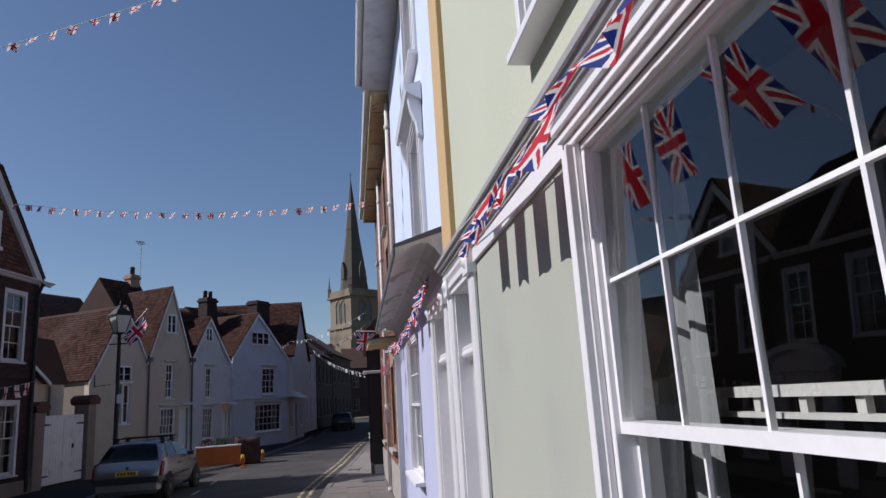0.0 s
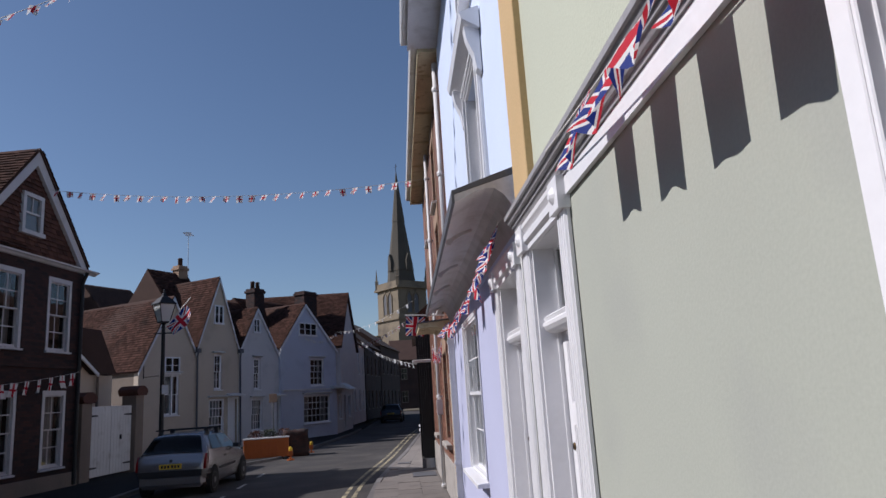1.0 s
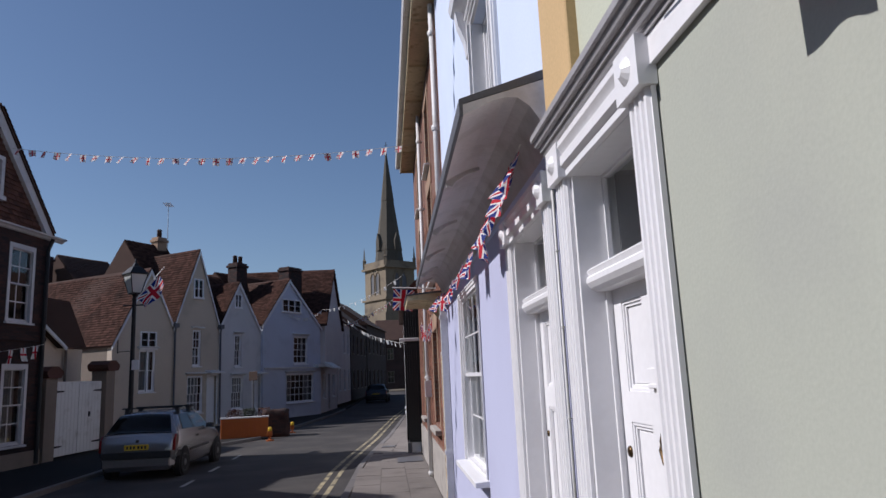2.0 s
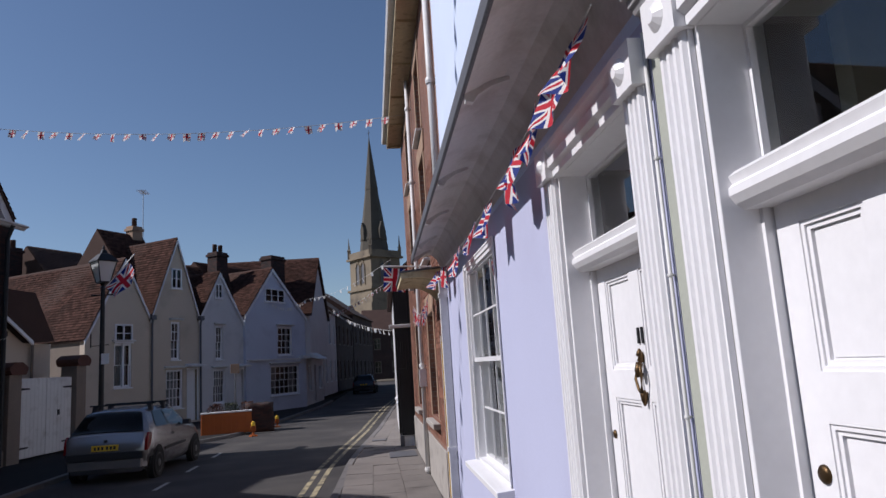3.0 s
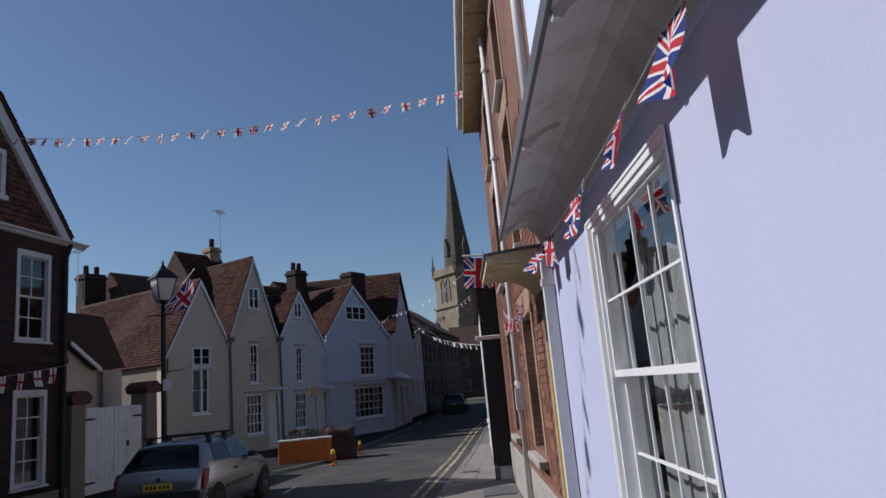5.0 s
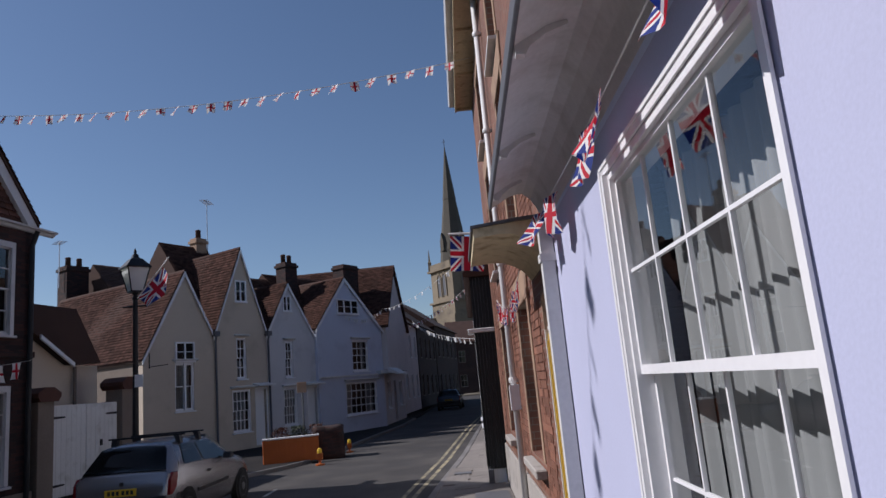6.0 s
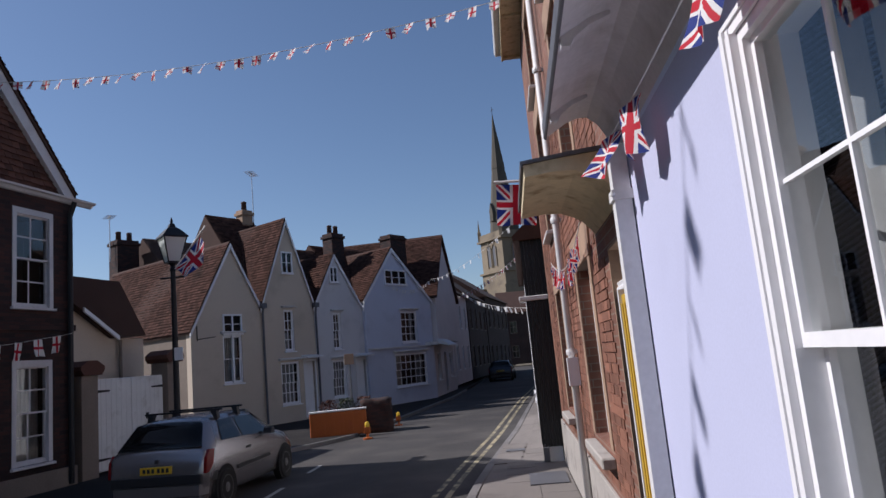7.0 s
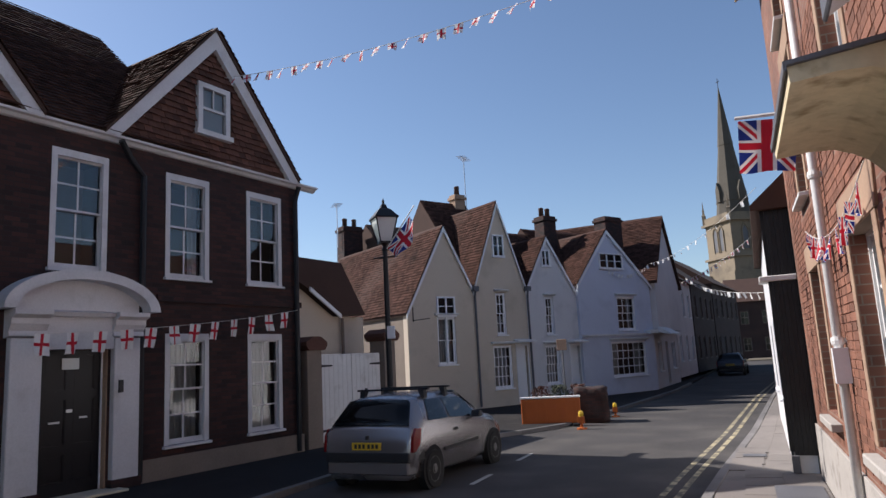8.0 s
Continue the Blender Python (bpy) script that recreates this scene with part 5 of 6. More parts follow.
g3 = gabled("pale grey limewashed gabled house", 2.95, 6.05, 4.75, 4.6, (4.35, 7.08), "grey_white", 3.0, [(4.0, 4.52, 5.82, 6.55, 2, 1, 1), (4.06, 4.56, 2.83, 4.46, 2, 2, 2, "half"), (3.87, 4.7, 0.72, 2.36, 4, 2, 2, "full")], doors=[(5.45, 6.0, 0.1, 2.3)])
g4 = gabled("powder blue limewashed gabled house with wide shop window", 6.05, 11.2, 5.05, 5.05, (8.27, 7.62), "house_blue", 4.0, [(7.62, 9.3, 5.82, 6.56, 3, 1, 1), (8.66, 9.95, 2.93, 4.5, 3, 2, 2, "sides"), (8.0, 10.5, 0.8, 2.4, 6, 2, 2, "sides")], y=-0.15)
bm = bmesh.new()
tube(bm, [(-2.95, -0.03, 3.45), (-2.95, -0.03, 4.0)], 0.02, 6)
tube(bm, [(-2.95, -0.03, 3.5), (-2.75, -0.2, 3.52), (-2.45, -0.45, 3.55)], 0.014, 6)
part("wall_bracket", bm, M["iron"], g1, "black iron wall bracket")
for s, y0, zt, root in ((0.07, -0.1, 4.7, g2), (2.96, -0.1, 4.75, g3)):
    bm = bmesh.new()
    tube(bm, [(s, y0, 0.1), (s, y0, zt - 0.3), (s, y0 - 0.05, zt)], 0.045, 8)
    quad_box(bm, (s - 0.13, y0 - 0.13, zt - 0.06), (s + 0.13, y0 + 0.06, zt + 0.14))
    part("downpipe", bm, M["lead"], root, "grey downpipe with hopper head")
boxpart("jetty_beam", (10.5, -0.35, 2.72), (11.3, 0.0, 2.9), M["dirty_white"], g4, "white jetty beam", 0.01)
boxpart("dripboard", (6.1, -0.12, 2.68), (10.5, 0.0, 2.76), M["dirty_white"], g4)
# rear wing whose ridge shows above the row
wing = thing("main_roof", FR, "dark brown tiled main roof behind the gabled row", "roof")
for s0, s1, yr, zr, z0 in ((0.35, 3.0, 4.0, 9.3, 4.6), (3.0, 7.2, 3.3, 7.95, 4.6), (6.2, 11.0, 3.6, 8.3, 5.0)):
    bm = bmesh.new()
    prism(bm, [(0.32, z0), (yr, zr), (2 * yr, z0), (2 * yr, 0.0), (0.32, 0.0)], "x", s0, s1)
    part("roof_body", bm, M["roof_base"], wing)
    tiles("roof_tiles", (s0, 0.32, z0 + 0.03), (1, 0, 0), (0, yr - 0.32, zr - z0), s1 - s0, math.hypot(yr - 0.32, zr - z0), M["tile"], wing, label="clay roof tiles")
bm = bmesh.new()
prism(bm, [(6.2, 6.2), (9.2, 9.15), (12.2, 6.2), (12.2, 0.0), (6.2, 0.0)], "x", 0.3, 3.4)
part("rear_wing", bm, M["roof_base"], wing, "dark roofed rear wing")
tiles("roof_tiles", (0.3, 6.2, 6.23), (1, 0, 0), (0, 3.0, 2.95), 3.1, 4.2, M["roof_base"], wing, label="dark clay roof tiles")


def chimney(label, s, y, z0, z1, w, d, pots, mat="brick_dark"):
    c = thing("chimney", FR @ Matrix.Translation((s, y, 0)), label, "chimney", "chimneys")
    boxpart("shaft", (-w / 2, -d / 2, z0), (w / 2, d / 2, z1), M[mat], c, "", 0.01)
    boxpart("cap", (-w / 2 - 0.06, -d / 2 - 0.06, z1 - 0.25), (w / 2 + 0.06, d / 2 + 0.06, z1 - 0.12), M[mat], c)
    for k in range(pots):
        bm = bmesh.new()
        x = (k - (pots - 1) / 2) * w / max(pots, 1)
        lathe(bm, [(0.13, z1), (0.12, z1 + 0.35), (0.14, z1 + 0.4), (0.10, z1 + 0.45)], 10, (x, 0))
        part("chimney_pot", bm, M["roof_base"], c, smooth=True)
    return c


chimney("small weathered brick chimney with one pot", 2.55, 4.0, 8.0, 9.75, 0.6, 0.5, 1, "dressing")
chimney("brick chimney with two dark pots", 7.0, 2.6, 6.0, 8.75, 0.85, 0.7, 2)
chimney("broad plain brick chimney", 11.3, 2.2, 5.5, 8.95, 1.3, 0.8, 0)
chimney("low brick chimney with pots", -0.6, 9.3, 5.0, 8.95, 1.1, 0.8, 2)


def aerial(m, h, label, n=7):
    a = thing("tv_aerial", m, label, "aerial")
    bm = bmesh.new()
    tube(bm, [(0, 0, -1.0), (0, 0, h)], 0.025, 6)
    tube(bm, [(-0.75, 0, h - 0.1), (0.75, 0, h + 0.05)], 0.018, 6)
    for k in range(n):
        x = -0.7 + 1.4 * k / (n - 1)
        tube(bm, [(x, -0.22, h - 0.03 + 0.1 * x), (x, 0.22, h - 0.03 + 0.1 * x)], 0.012, 4)
    part("mast", bm, M["steel"], a)
    return a


aerial(FR @ Matrix.Translation((3.1, 4.0, 9.3)) @ pose(0, 0, 0, 0, 0, 40), 2.4, "tall television aerial on a chimney")
aerial(FR @ Matrix.Translation((-1.3, 9.3, 8.9)) @ pose(0, 0, 0, 0, 0, 70), 1.2, "small television aerial on a roof", 5)

# corner house past the row, gable to the street
CR = facade(-3.52, 41.5, 4.0) @ Matrix.Translation((0, 0, -0.2))
ch = thing("corner_house", CR, "warm white jettied corner house with a steep gable", "house")
bm = bmesh.new()
wall_with(bm, 0.0, 7.0, 0.0, 2.75, 0.3, [(1.2, 2.2, 0.8, 2.2), (3.2, 4.0, 0.1, 2.2), (5.0, 6.2, 0.8, 2.2)])
part("wall", bm, M["pink_white"], ch)
bm = bmesh.new()
prism(bm, [(0.0, 2.75), (7.0, 2.75), (7.0, 5.2), (3.3, 8.4), (0.0, 5.0)], "y", -0.35, 0.3)
part("jettied_wall", bm, M["pink_white"], ch, "jettied upper wall")
bm = bmesh.new()
quad_box(bm, (-0.05, -0.01, 0.0), (0.0, 8.0, 5.0))
part("end_wall", bm, M["pink_white"], ch)
for p0, p1 in (((-0.2, 4.85), (3.3, 8.5)), ((3.3, 8.5), (7.3, 5.0))):
    bm = bmesh.new()
    prism(bm, [p0, p1, (p1[0], p1[1] + 0.12), (p0[0], p0[1] + 0.12)], "y", -0.5, 9.0)
    part("roof", bm, M["roof_base"], ch)
tiles("roof_tiles", (-0.2, -0.5, 4.98), (0, 1, 0), (3.5, 0, 3.65), 9.0, 5.05, M["tile"], ch, label="uneven clay roof tiles")
for a, b, c, d in ((1.2, 2.2, 0.8, 2.2), (5.0, 6.2, 0.8, 2.2)):
    sash_window(ch, a, b, c, d, 3, (2, 2), depth=0.06, sill=0.06, label="many-paned window", room=0.3)
boxpart("door", (3.2, 0.15, 0.1), (4.0, 0.2, 2.2), M["black"], ch, "dark door")
bm = bmesh.new()
prism(bm, [(-0.35, 2.6), (-0.9, 2.45), (-0.9, 2.52), (-0.35, 2.85)], "x", -0.3, 2.5)
part("pent_roof", bm, M["dirty_white"], ch)


def far_house(label, m, w, d, h, ridge, mat, rows, cols, roofmat="roof_base", gable=False):
    """A distant house with real window openings."""
    root = thing("town_house", m, label, "house", "far houses")
    opens = []
    for r in range(rows):
        for c in range(cols):
            x = w * (c + 0.5) / cols
            z = 0.9 + r * (h - 0.4) / rows
            opens.append((x - 0.45, x + 0.45, z, z + 1.45))
    bm = bmesh.new()
    wall_with(bm, 0, w, 0, h, 0.25, opens)
    part("wall", bm, M[mat], root)
    shell(root, 0, w, 0.26, d, 0, h, mat)
    for o in opens:
        win = new("window")
        win.parent = root
        bm = bmesh.new()
        a, b, c, e2 = o
        quad_box(bm, (a, 0.05, c), (a + 0.07, 0.1, e2))
        quad_box(bm, (b - 0.07, 0.05, c), (b, 0.1, e2))
        quad_box(bm, (a + 0.07, 0.05, e2 - 0.07), (b - 0.07, 0.1, e2))
        quad_box(bm, (a, -0.05, c - 0.08), (b, 0.1, c))
        quad_box(bm, (a + 0.07, 0.05, (c + e2) / 2 - 0.03), (b - 0.07, 0.1, (c + e2) / 2 + 0.03))
        quad_box(bm, ((a + b) / 2 - 0.02, 0.055, c), ((a + b) / 2 + 0.02, 0.095, e2 - 0.07))
        part("window_frame", bm, M["plinth" if mat == "far_dark" else "white"], win)
        boxpart("pane", (a + 0.07, 0.1, c), (b - 0.07, 0.11, e2), M["car_glass"], win)
    bm = bmesh.new()
    if gable:
        prism(bm, [(-0.2, h), (w + 0.2, h), (w / 2, ridge)], "y", -0.1, d)
    else:
        prism(bm, [(-0.25, h), (d / 2, ridge), (d + 0.25, h)], "x", -0.1, w + 0.1)
    part("roof", bm, M[roofmat], root)
    return root


far_house("far white rendered house on the bend", facade(-3.0, 48.7, 4), 7, 7, 5.6, 8.6, "pink_white", 2, 3)
far_house("far brown brick house in shade", facade(-2.45, 55.9, 6), 9, 7, 5.8, 8.8, "far_dark", 2, 4)
far_house("far dark brick house near the church", facade(-1.45, 65.1, 8), 12, 8, 6.4, 9.4, "far_dark", 2, 5)
far_house("far dark brick house closing the street", facade(-0.3, 95.0, 80), 14, 8, 6.5, 9.5, "far_dark", 2, 6)
far_house("far brick house past the timbered one", facade(2.9, 42.5, 187), 11.0, 7, 5.4, 8.0, "far_dark", 2, 4)
far_house("far dark house on the inner bend", facade(5.4, 62, 188), 18.0, 8, 6.0, 9.0, "far_dark", 2, 6)
far_house("plain dark brick house behind the walk", facade(-11.3, -12, 8), 20, 8, 4.6, 7.2, "brick_dark", 1, 7)

# ---- the church ----
ct = thing("church_tower", Matrix.Translation((1.3, 124, -0.2)) @ pose(0, 0, 0, 0, 0, -54) @ Matrix.Diagonal((1, 1, 0.977, 1)), "grey limestone church tower with a tall octagonal spire", "church")
T = 3.15
bm = bmesh.new()
for lo, hi, w in ((0, 9, T + 0.35), (9, 15.5, T + 0.15), (15.5, 21.2, T)):
    quad_box(bm, (-w, -w, lo), (w, w, hi))
part("tower_body", bm, M["stone"], ct)
for z in (9, 15.5, 21.2):
    boxpart("string_course", (-T - 0.45, -T - 0.45, z - 0.15), (T + 0.45, T + 0.45, z + 0.2), M["stone"], ct)
for sx, sy, ex, ey in ((-T, -T, T, -T), (-T, T, T, T), (-T, -T, -T, T), (T, -T, T, T)):
    for k in range(6):
        t0, t1 = k / 6, (k + 0.62) / 6
        x0, x1, y0, y1 = sx + (ex - sx) * t0, sx + (ex - sx) * t1, sy + (ey - sy) * t0, sy + (ey - sy) * t1
        boxpart("merlon", (min(x0, x1) - 0.2, min(y0, y1) - 0.2, 21.4), (max(x0, x1) + 0.2, max(y0, y1) + 0.2, 22.4), M["stone"], ct)
for sx in (-1, 1):
    for sy in (-1, 1):
        bm = bmesh.new()
        lathe(bm, [(0.36, 21.0), (0.36, 22.9), (0.42, 23.0), (0.22, 23.3), (0.03, 25.4)], 4, (sx * (T + 0.05), sy * (T + 0.05)))
        part("pinnacle", bm, M["stone"], ct)
        boxpart("buttress", (sx * (T + 0.2) - 0.75, sy * (T + 0.2) - 0.75, 0), (sx * (T + 0.2) + 0.75, sy * (T + 0.2) + 0.75, 13.0), M["stone"], ct)
bm = bmesh.new()
lathe(bm, [(2.75, 21.3), (2.35, 24.5), (2.42, 24.7), (1.15, 34.0), (1.2, 34.2), (0.06, 44.2)], 8)
part("spire", bm, M["spire_stone"], ct, "tall octagonal stone spire")
bm = bmesh.new()
tube(bm, [(0, 0, 44.0), (0, 0, 45.8)], 0.05, 6)
tube(bm, [(-0.4, 0, 45.2), (0.4, 0, 45.2)], 0.05, 6)
part("finial", bm, M["iron"], ct)
for ax in range(4):
    a = ax * math.pi / 2
    for off in (-0.75, 0.75):
        win = new("belfry_window")
        win.parent = ct
        win.matrix_local = Matrix.Rotation(a, 4, "Z")
        bm = bmesh.new()
        prism(bm, [(off - 0.5, 16.6), (off + 0.5, 16.6), (off + 0.5, 19.4), (off, 20.3), (off - 0.5, 19.4)], "y", -T - 0.03, -T - 0.004)
        part("louvre", bm, M["lead"], win)
        bm = bmesh.new()
        for d0 in (-0.62, 0.5):
            quad_box(bm, (off + d0, -T - 0.16, 16.4), (off + d0 + 0.12, -T, 19.5))
        prism(bm, [(off - 0.62, 19.5), (off, 20.5), (off + 0.62, 19.5), (off + 0.62, 19.8), (off, 20.85), (off - 0.62, 19.8)], "y", -T - 0.16, -T)
        part("window_surround", bm, M["stone"], win)
    win = new("spire_light")
    win.parent = ct
    win.matrix_local = Matrix.Rotation(a, 4, "Z")
    bm = bmesh.new()
    prism(bm, [(-0.45, 24.6), (0.45, 24.6), (0.45, 26.4), (0, 27.8), (-0.45, 26.4)], "y", -2.5, -1.6)
    part("lucarne", bm, M["spire_stone"], win)
bm = bmesh.new()
prism(bm, [(-7, 0), (7, 0), (7, 8), (0, 12), (-7, 8)], "y", 4, 30)
part("nave", bm, M["stone"], ct)


# ---- street things ----
def car(m, paint, label, plate="plate", rack=False):
    """A small three-door hatchback, lofted from cross-sections. Local y runs forward from the rear bumper."""
    root = thing("hatchback_car", m, label, "car")
    ST = [  # y, sill half-width, mid half-width, mid z, belt half-width, belt z, roof half-width, roof z, crown z
        (0.00, 0.66, 0.74, 0.48, 0.72, 0.66, 0.68, 0.68, 0.68), (0.05, 0.72, 0.80, 0.55, 0.77, 0.86, 0.72, 0.89, 0.90),
        (0.13, 0.75, 0.81, 0.58, 0.78, 0.93, 0.71, 0.97, 0.99), (0.44, 0.78, 0.82, 0.60, 0.79, 0.95, 0.575, 1.33, 1.37),
        (0.75, 0.78, 0.82, 0.60, 0.80, 0.95, 0.57, 1.375, 1.415), (1.6, 0.78, 0.82, 0.60, 0.81, 0.93, 0.57, 1.39, 1.43),
        (2.1, 0.78, 0.82, 0.60, 0.81, 0.92, 0.56, 1.34, 1.385), (2.72, 0.78, 0.82, 0.58, 0.80, 0.90, 0.72, 0.95, 0.99),
        (3.2, 0.77, 0.81, 0.56, 0.76, 0.84, 0.66, 0.89, 0.92), (3.58, 0.72, 0.76, 0.50, 0.70, 0.70, 0.58, 0.76, 0.79), (3.76, 0.58, 0.64, 0.42, 0.58, 0.56, 0.48, 0.60, 0.61)]

    def ring(s):
        y, w1, w2, z2, w3, z3, w4, z4, zc = s
        half = [(0, 0.2), (w1 * 0.96, 0.2), (w1, 0.28), (w2, z2), (w2 * 0.5 + w3 * 0.5 + 0.008, z2 * 0.45 + z3 * 0.55), (w3, z3), (w4 * 0.9 + w3 * 0.1, z4 * 0.9 + z3 * 0.1), (w4 * 0.93, z4 * 0.62 + zc * 0.38 - 0.003), (w4 * 0.5, zc - 0.008), (0, zc)]
        return [(x, y, z) for x, z in half] + [(-x, y, z) for x, z in half[-2:0:-1]]
    bm = bmesh.new()
    rows = [[bm.verts.new(p) for p in ring(s)] for s in ST]
    for a, b in zip(rows, rows[1:]):
        for k in range(len(a)):
            bm.faces.new([a[k], a[(k + 1) % len(a)], b[(k + 1) % len(a)], b[k]])
    bm.faces.new(rows[0])
    bm.faces.new(rows[-1][::-1])
    body = part("body", bm, M[paint], root, smooth=True)

    def at(y, k):
        """Belt (k=0) to roof edge (k=1) on the flank at y."""
        for s, t in zip(ST, ST[1:]):
            if s[0] <= y <= t[0]:
                f = (y - s[0]) / (t[0] - s[0])
                v = [a + (b - a) * f for a, b in zip(s, t)]
                return Vector((v[4] + (v[6] - v[4]) * k, y, v[5] + (v[7] - v[5]) * k))
    for sg in (1, -1):
        for cor in ([(0.62, 0.14), (1.28, 0.12), (1.28, 0.86), (0.80, 0.86)], [(1.36, 0.12), (2.42, 0.10), (2.08, 0.86), (1.36, 0.86)]):
            bm = bmesh.new()
            vs = []
            for y, k in cor:
                p = at(y, k) + Vector((0.012, 0, 0.006))
                vs.append(p)
            a = [bm.verts.new((p.x * sg, p.y, p.z)) for p in vs]
            b = [bm.verts.new(((p.x - 0.03) * sg, p.y, p.z - 0.015)) for p in vs]
            bm.faces.new(a)
            for i in range(4):
                bm.faces.new([a[i], b[i], b[(i + 1) % 4], a[(i + 1) % 4]])
            part("side_window", bm, M["car_glass"], root)
        bm = bmesh.new()
        prism(bm, [(1.05, 0.50), (2.35, 0.52), (2.35, 0.57), (1.05, 0.56)], "x", sg * 0.80, sg * 0.835)
        part("rubbing_strip", bm, M["trim"], root)
        bm = bmesh.new()
        quad_box(bm, (min(sg * 0.80, sg * 0.84), 1.40, 0.78), (max(sg * 0.80, sg * 0.84), 1.54, 0.82))
        part("door_handle", bm, M["trim"], root)
        bm = bmesh.new()
        prism(bm, [(2.10, 0.93), (2.28, 0.92), (2.26, 1.03), (2.14, 1.04)], "x", sg * 0.82, sg * 0.98)
        part("wing_mirror", bm, M["trim"], root, bevel=0.015)
        bm = bmesh.new()
        prism(bm, [(0.015, 0.60), (0.10, 0.60), (0.24, 0.70), (0.30, 0.93), (0.13, 0.94), (0.045, 0.84)], "x", sg * 0.62, sg * 0.815)
        part("tail_light", bm, M["tail"], root, "red rear lamp", bevel=0.01)
        for y in (0.62, 3.08):
            bm = bmesh.new()
            for v0, v1 in ((0.345, 0.0),):
                ringp = [bm.verts.new((sg * 0.70, y + v0 * math.cos(t * math.pi / 10), 0.30 + v0 * math.sin(t * math.pi / 10))) for t in range(20)]
                ringq = [bm.verts.new((sg * 0.828, y + v0 * math.cos(t * math.pi / 10), 0.30 + v0 * math.sin(t * math.pi / 10))) for t in range(20)]
                bm.faces.new(ringq)
                for t in range(20):
                    bm.faces.new([ringp[t], ringp[(t + 1) % 20], ringq[(t + 1) % 20], ringq[t]])
            part("wheel_arch", bm, M["rubber"], root, "dark wheel arch")
            w = new("wheel")
            w.parent = root
            bm = bmesh.new()
            lathe(bm, [(0.20, -0.08), (0.27, -0.085), (0.288, -0.06), (0.288, 0.06), (0.27, 0.085), (0.20, 0.08)], 24)
            bmesh.ops.rotate(bm, verts=bm.verts, matrix=Matrix.Rotation(radians(90), 3, "Y"), cent=(0, 0, 0))
            bmesh.ops.translate(bm, verts=bm.verts, vec=(sg * 0.765, y, 0.288))
            part("tyre", bm, M["rubber"], w, smooth=False)
            bm = bmesh.new()
            lathe(bm, [(0.19, -0.02), (0.19, 0.012), (0.15, 0.0), (0.06, 0.012), (0.05, 0.025)], 16)
            bmesh.ops.rotate(bm, verts=bm.verts, matrix=Matrix.Rotation(radians(90 * sg), 3, "Y"), cent=(0, 0, 0))
            bmesh.ops.translate(bm, verts=bm.verts, vec=(sg * 0.835, y, 0.288))
            part("rim", bm, M["wheel_trim"], w, "dull grey wheel trim")
    bm = bmesh.new()                                     # rear window, curved with the hatch
    lo_s, hi_s = ST[2], ST[3]
    grid = []
    for u in (-0.02, 0.3, 0.65, 0.95):
        v = [a + (b - a) * u for a, b in zip(lo_s, hi_s)]
        row = []
        for f in (-0.99, -0.93, -0.5, 0.0, 0.5, 0.93, 0.99):
            z = v[8] if abs(f) < 0.1 else v[8] - 0.008 if abs(f) < 0.6 else v[7] * 0.62 + v[8] * 0.38 if abs(f) < 0.95 else v[7] * 0.93 + v[5] * 0.07
            row.append(bm.verts.new((v[6] * f, v[0] - 0.022, z + 0.018)))
        grid.append(row)
    for ra, rb in zip(grid, grid[1:]):
        for k in range(6):
            bm.faces.new([ra[k], ra[k + 1], rb[k + 1], rb[k]])
    bmesh.ops.solidify(bm, geom=bm.faces[:], thickness=-0.012)
    part("rear_window", bm, M["car_glass"], root, "dark tinted rear window", smooth=True)
    bm = bmesh.new()                                     # windscreen
    q = [(-0.66, 2.66, 1.03), (0.66, 2.66, 1.03), (0.5, 2.12, 1.385), (-0.5, 2.12, 1.385)]
    a = [bm.verts.new((x, y + 0.015, z + 0.012)) for x, y, z in q]
    b = [bm.verts.new((x, y - 0.02, z - 0.03)) for x, y, z in q]
    bm.faces.new(a)
    for i in range(4):
        bm.faces.new([a[i], b[i], b[(i + 1) % 4], a[(i + 1) % 4]])
    part("windscreen", bm, M["car_glass"], root)
    bm = bmesh.new()
    prism(bm, [(-0.79, 0.16), (-0.74, -0.03), (0.74, -0.03), (0.79, 0.16), (0.83, 0.34), (0.80, 0.36), (0.72, 0.05), (-0.72, 0.05), (-0.80, 0.36), (-0.83, 0.34)], "z", 0.46, 0.60)
    part("bumper_strip", bm, M["trim"], root, "dark bumper strip", bevel=0.012)
    bm = bmesh.new()
    prism(bm, [(-0.78, 0.16), (-0.72, -0.02), (0.72, -0.02), (0.78, 0.16), (0.70, 0.2), (-0.70, 0.2)], "z", 0.27, 0.459)
    part("bumper", bm, M[paint], root, bevel=0.02)
    pl = boxpart("number_plate", (-0.26, -0.012, 0.635), (0.26, 0.028, 0.745), M[plate], root, "yellow number plate with plain bars", 0.004)
    for k in range(6):
        boxpart("plate_bar", (-0.21 + k * 0.072 + (0.02 if k > 2 else 0), -0.016, 0.658), (-0.165 + k * 0.072 + (0.02 if k > 2 else 0), -0.0125, 0.722), M["trim"], pl)
    boxpart("badge", (-0.03, 0.0, 0.79), (0.03, 0.05, 0.85), M["trim"], root, "", 0.01)
    if rack:
        for y in (0.85, 1.6):
            r = new("roof_bar")
            r.parent = root
            bm = bmesh.new()
            quad_box(bm, (-0.68, y - 0.025, 1.475), (0.68, y + 0.025, 1.505))
            part("bar", bm, M["black"], r, bevel=0.006)
            for sg in (1, -1):
                bm = bmesh.new()
                prism(bm, [(sg * 0.56, 1.34), (sg * 0.62, 1.34), (sg * 0.60, 1.476), (sg * 0.50, 1.476)], "y", y - 0.05, y + 0.05)
                part("foot", bm, M["trim"], r)
    return root


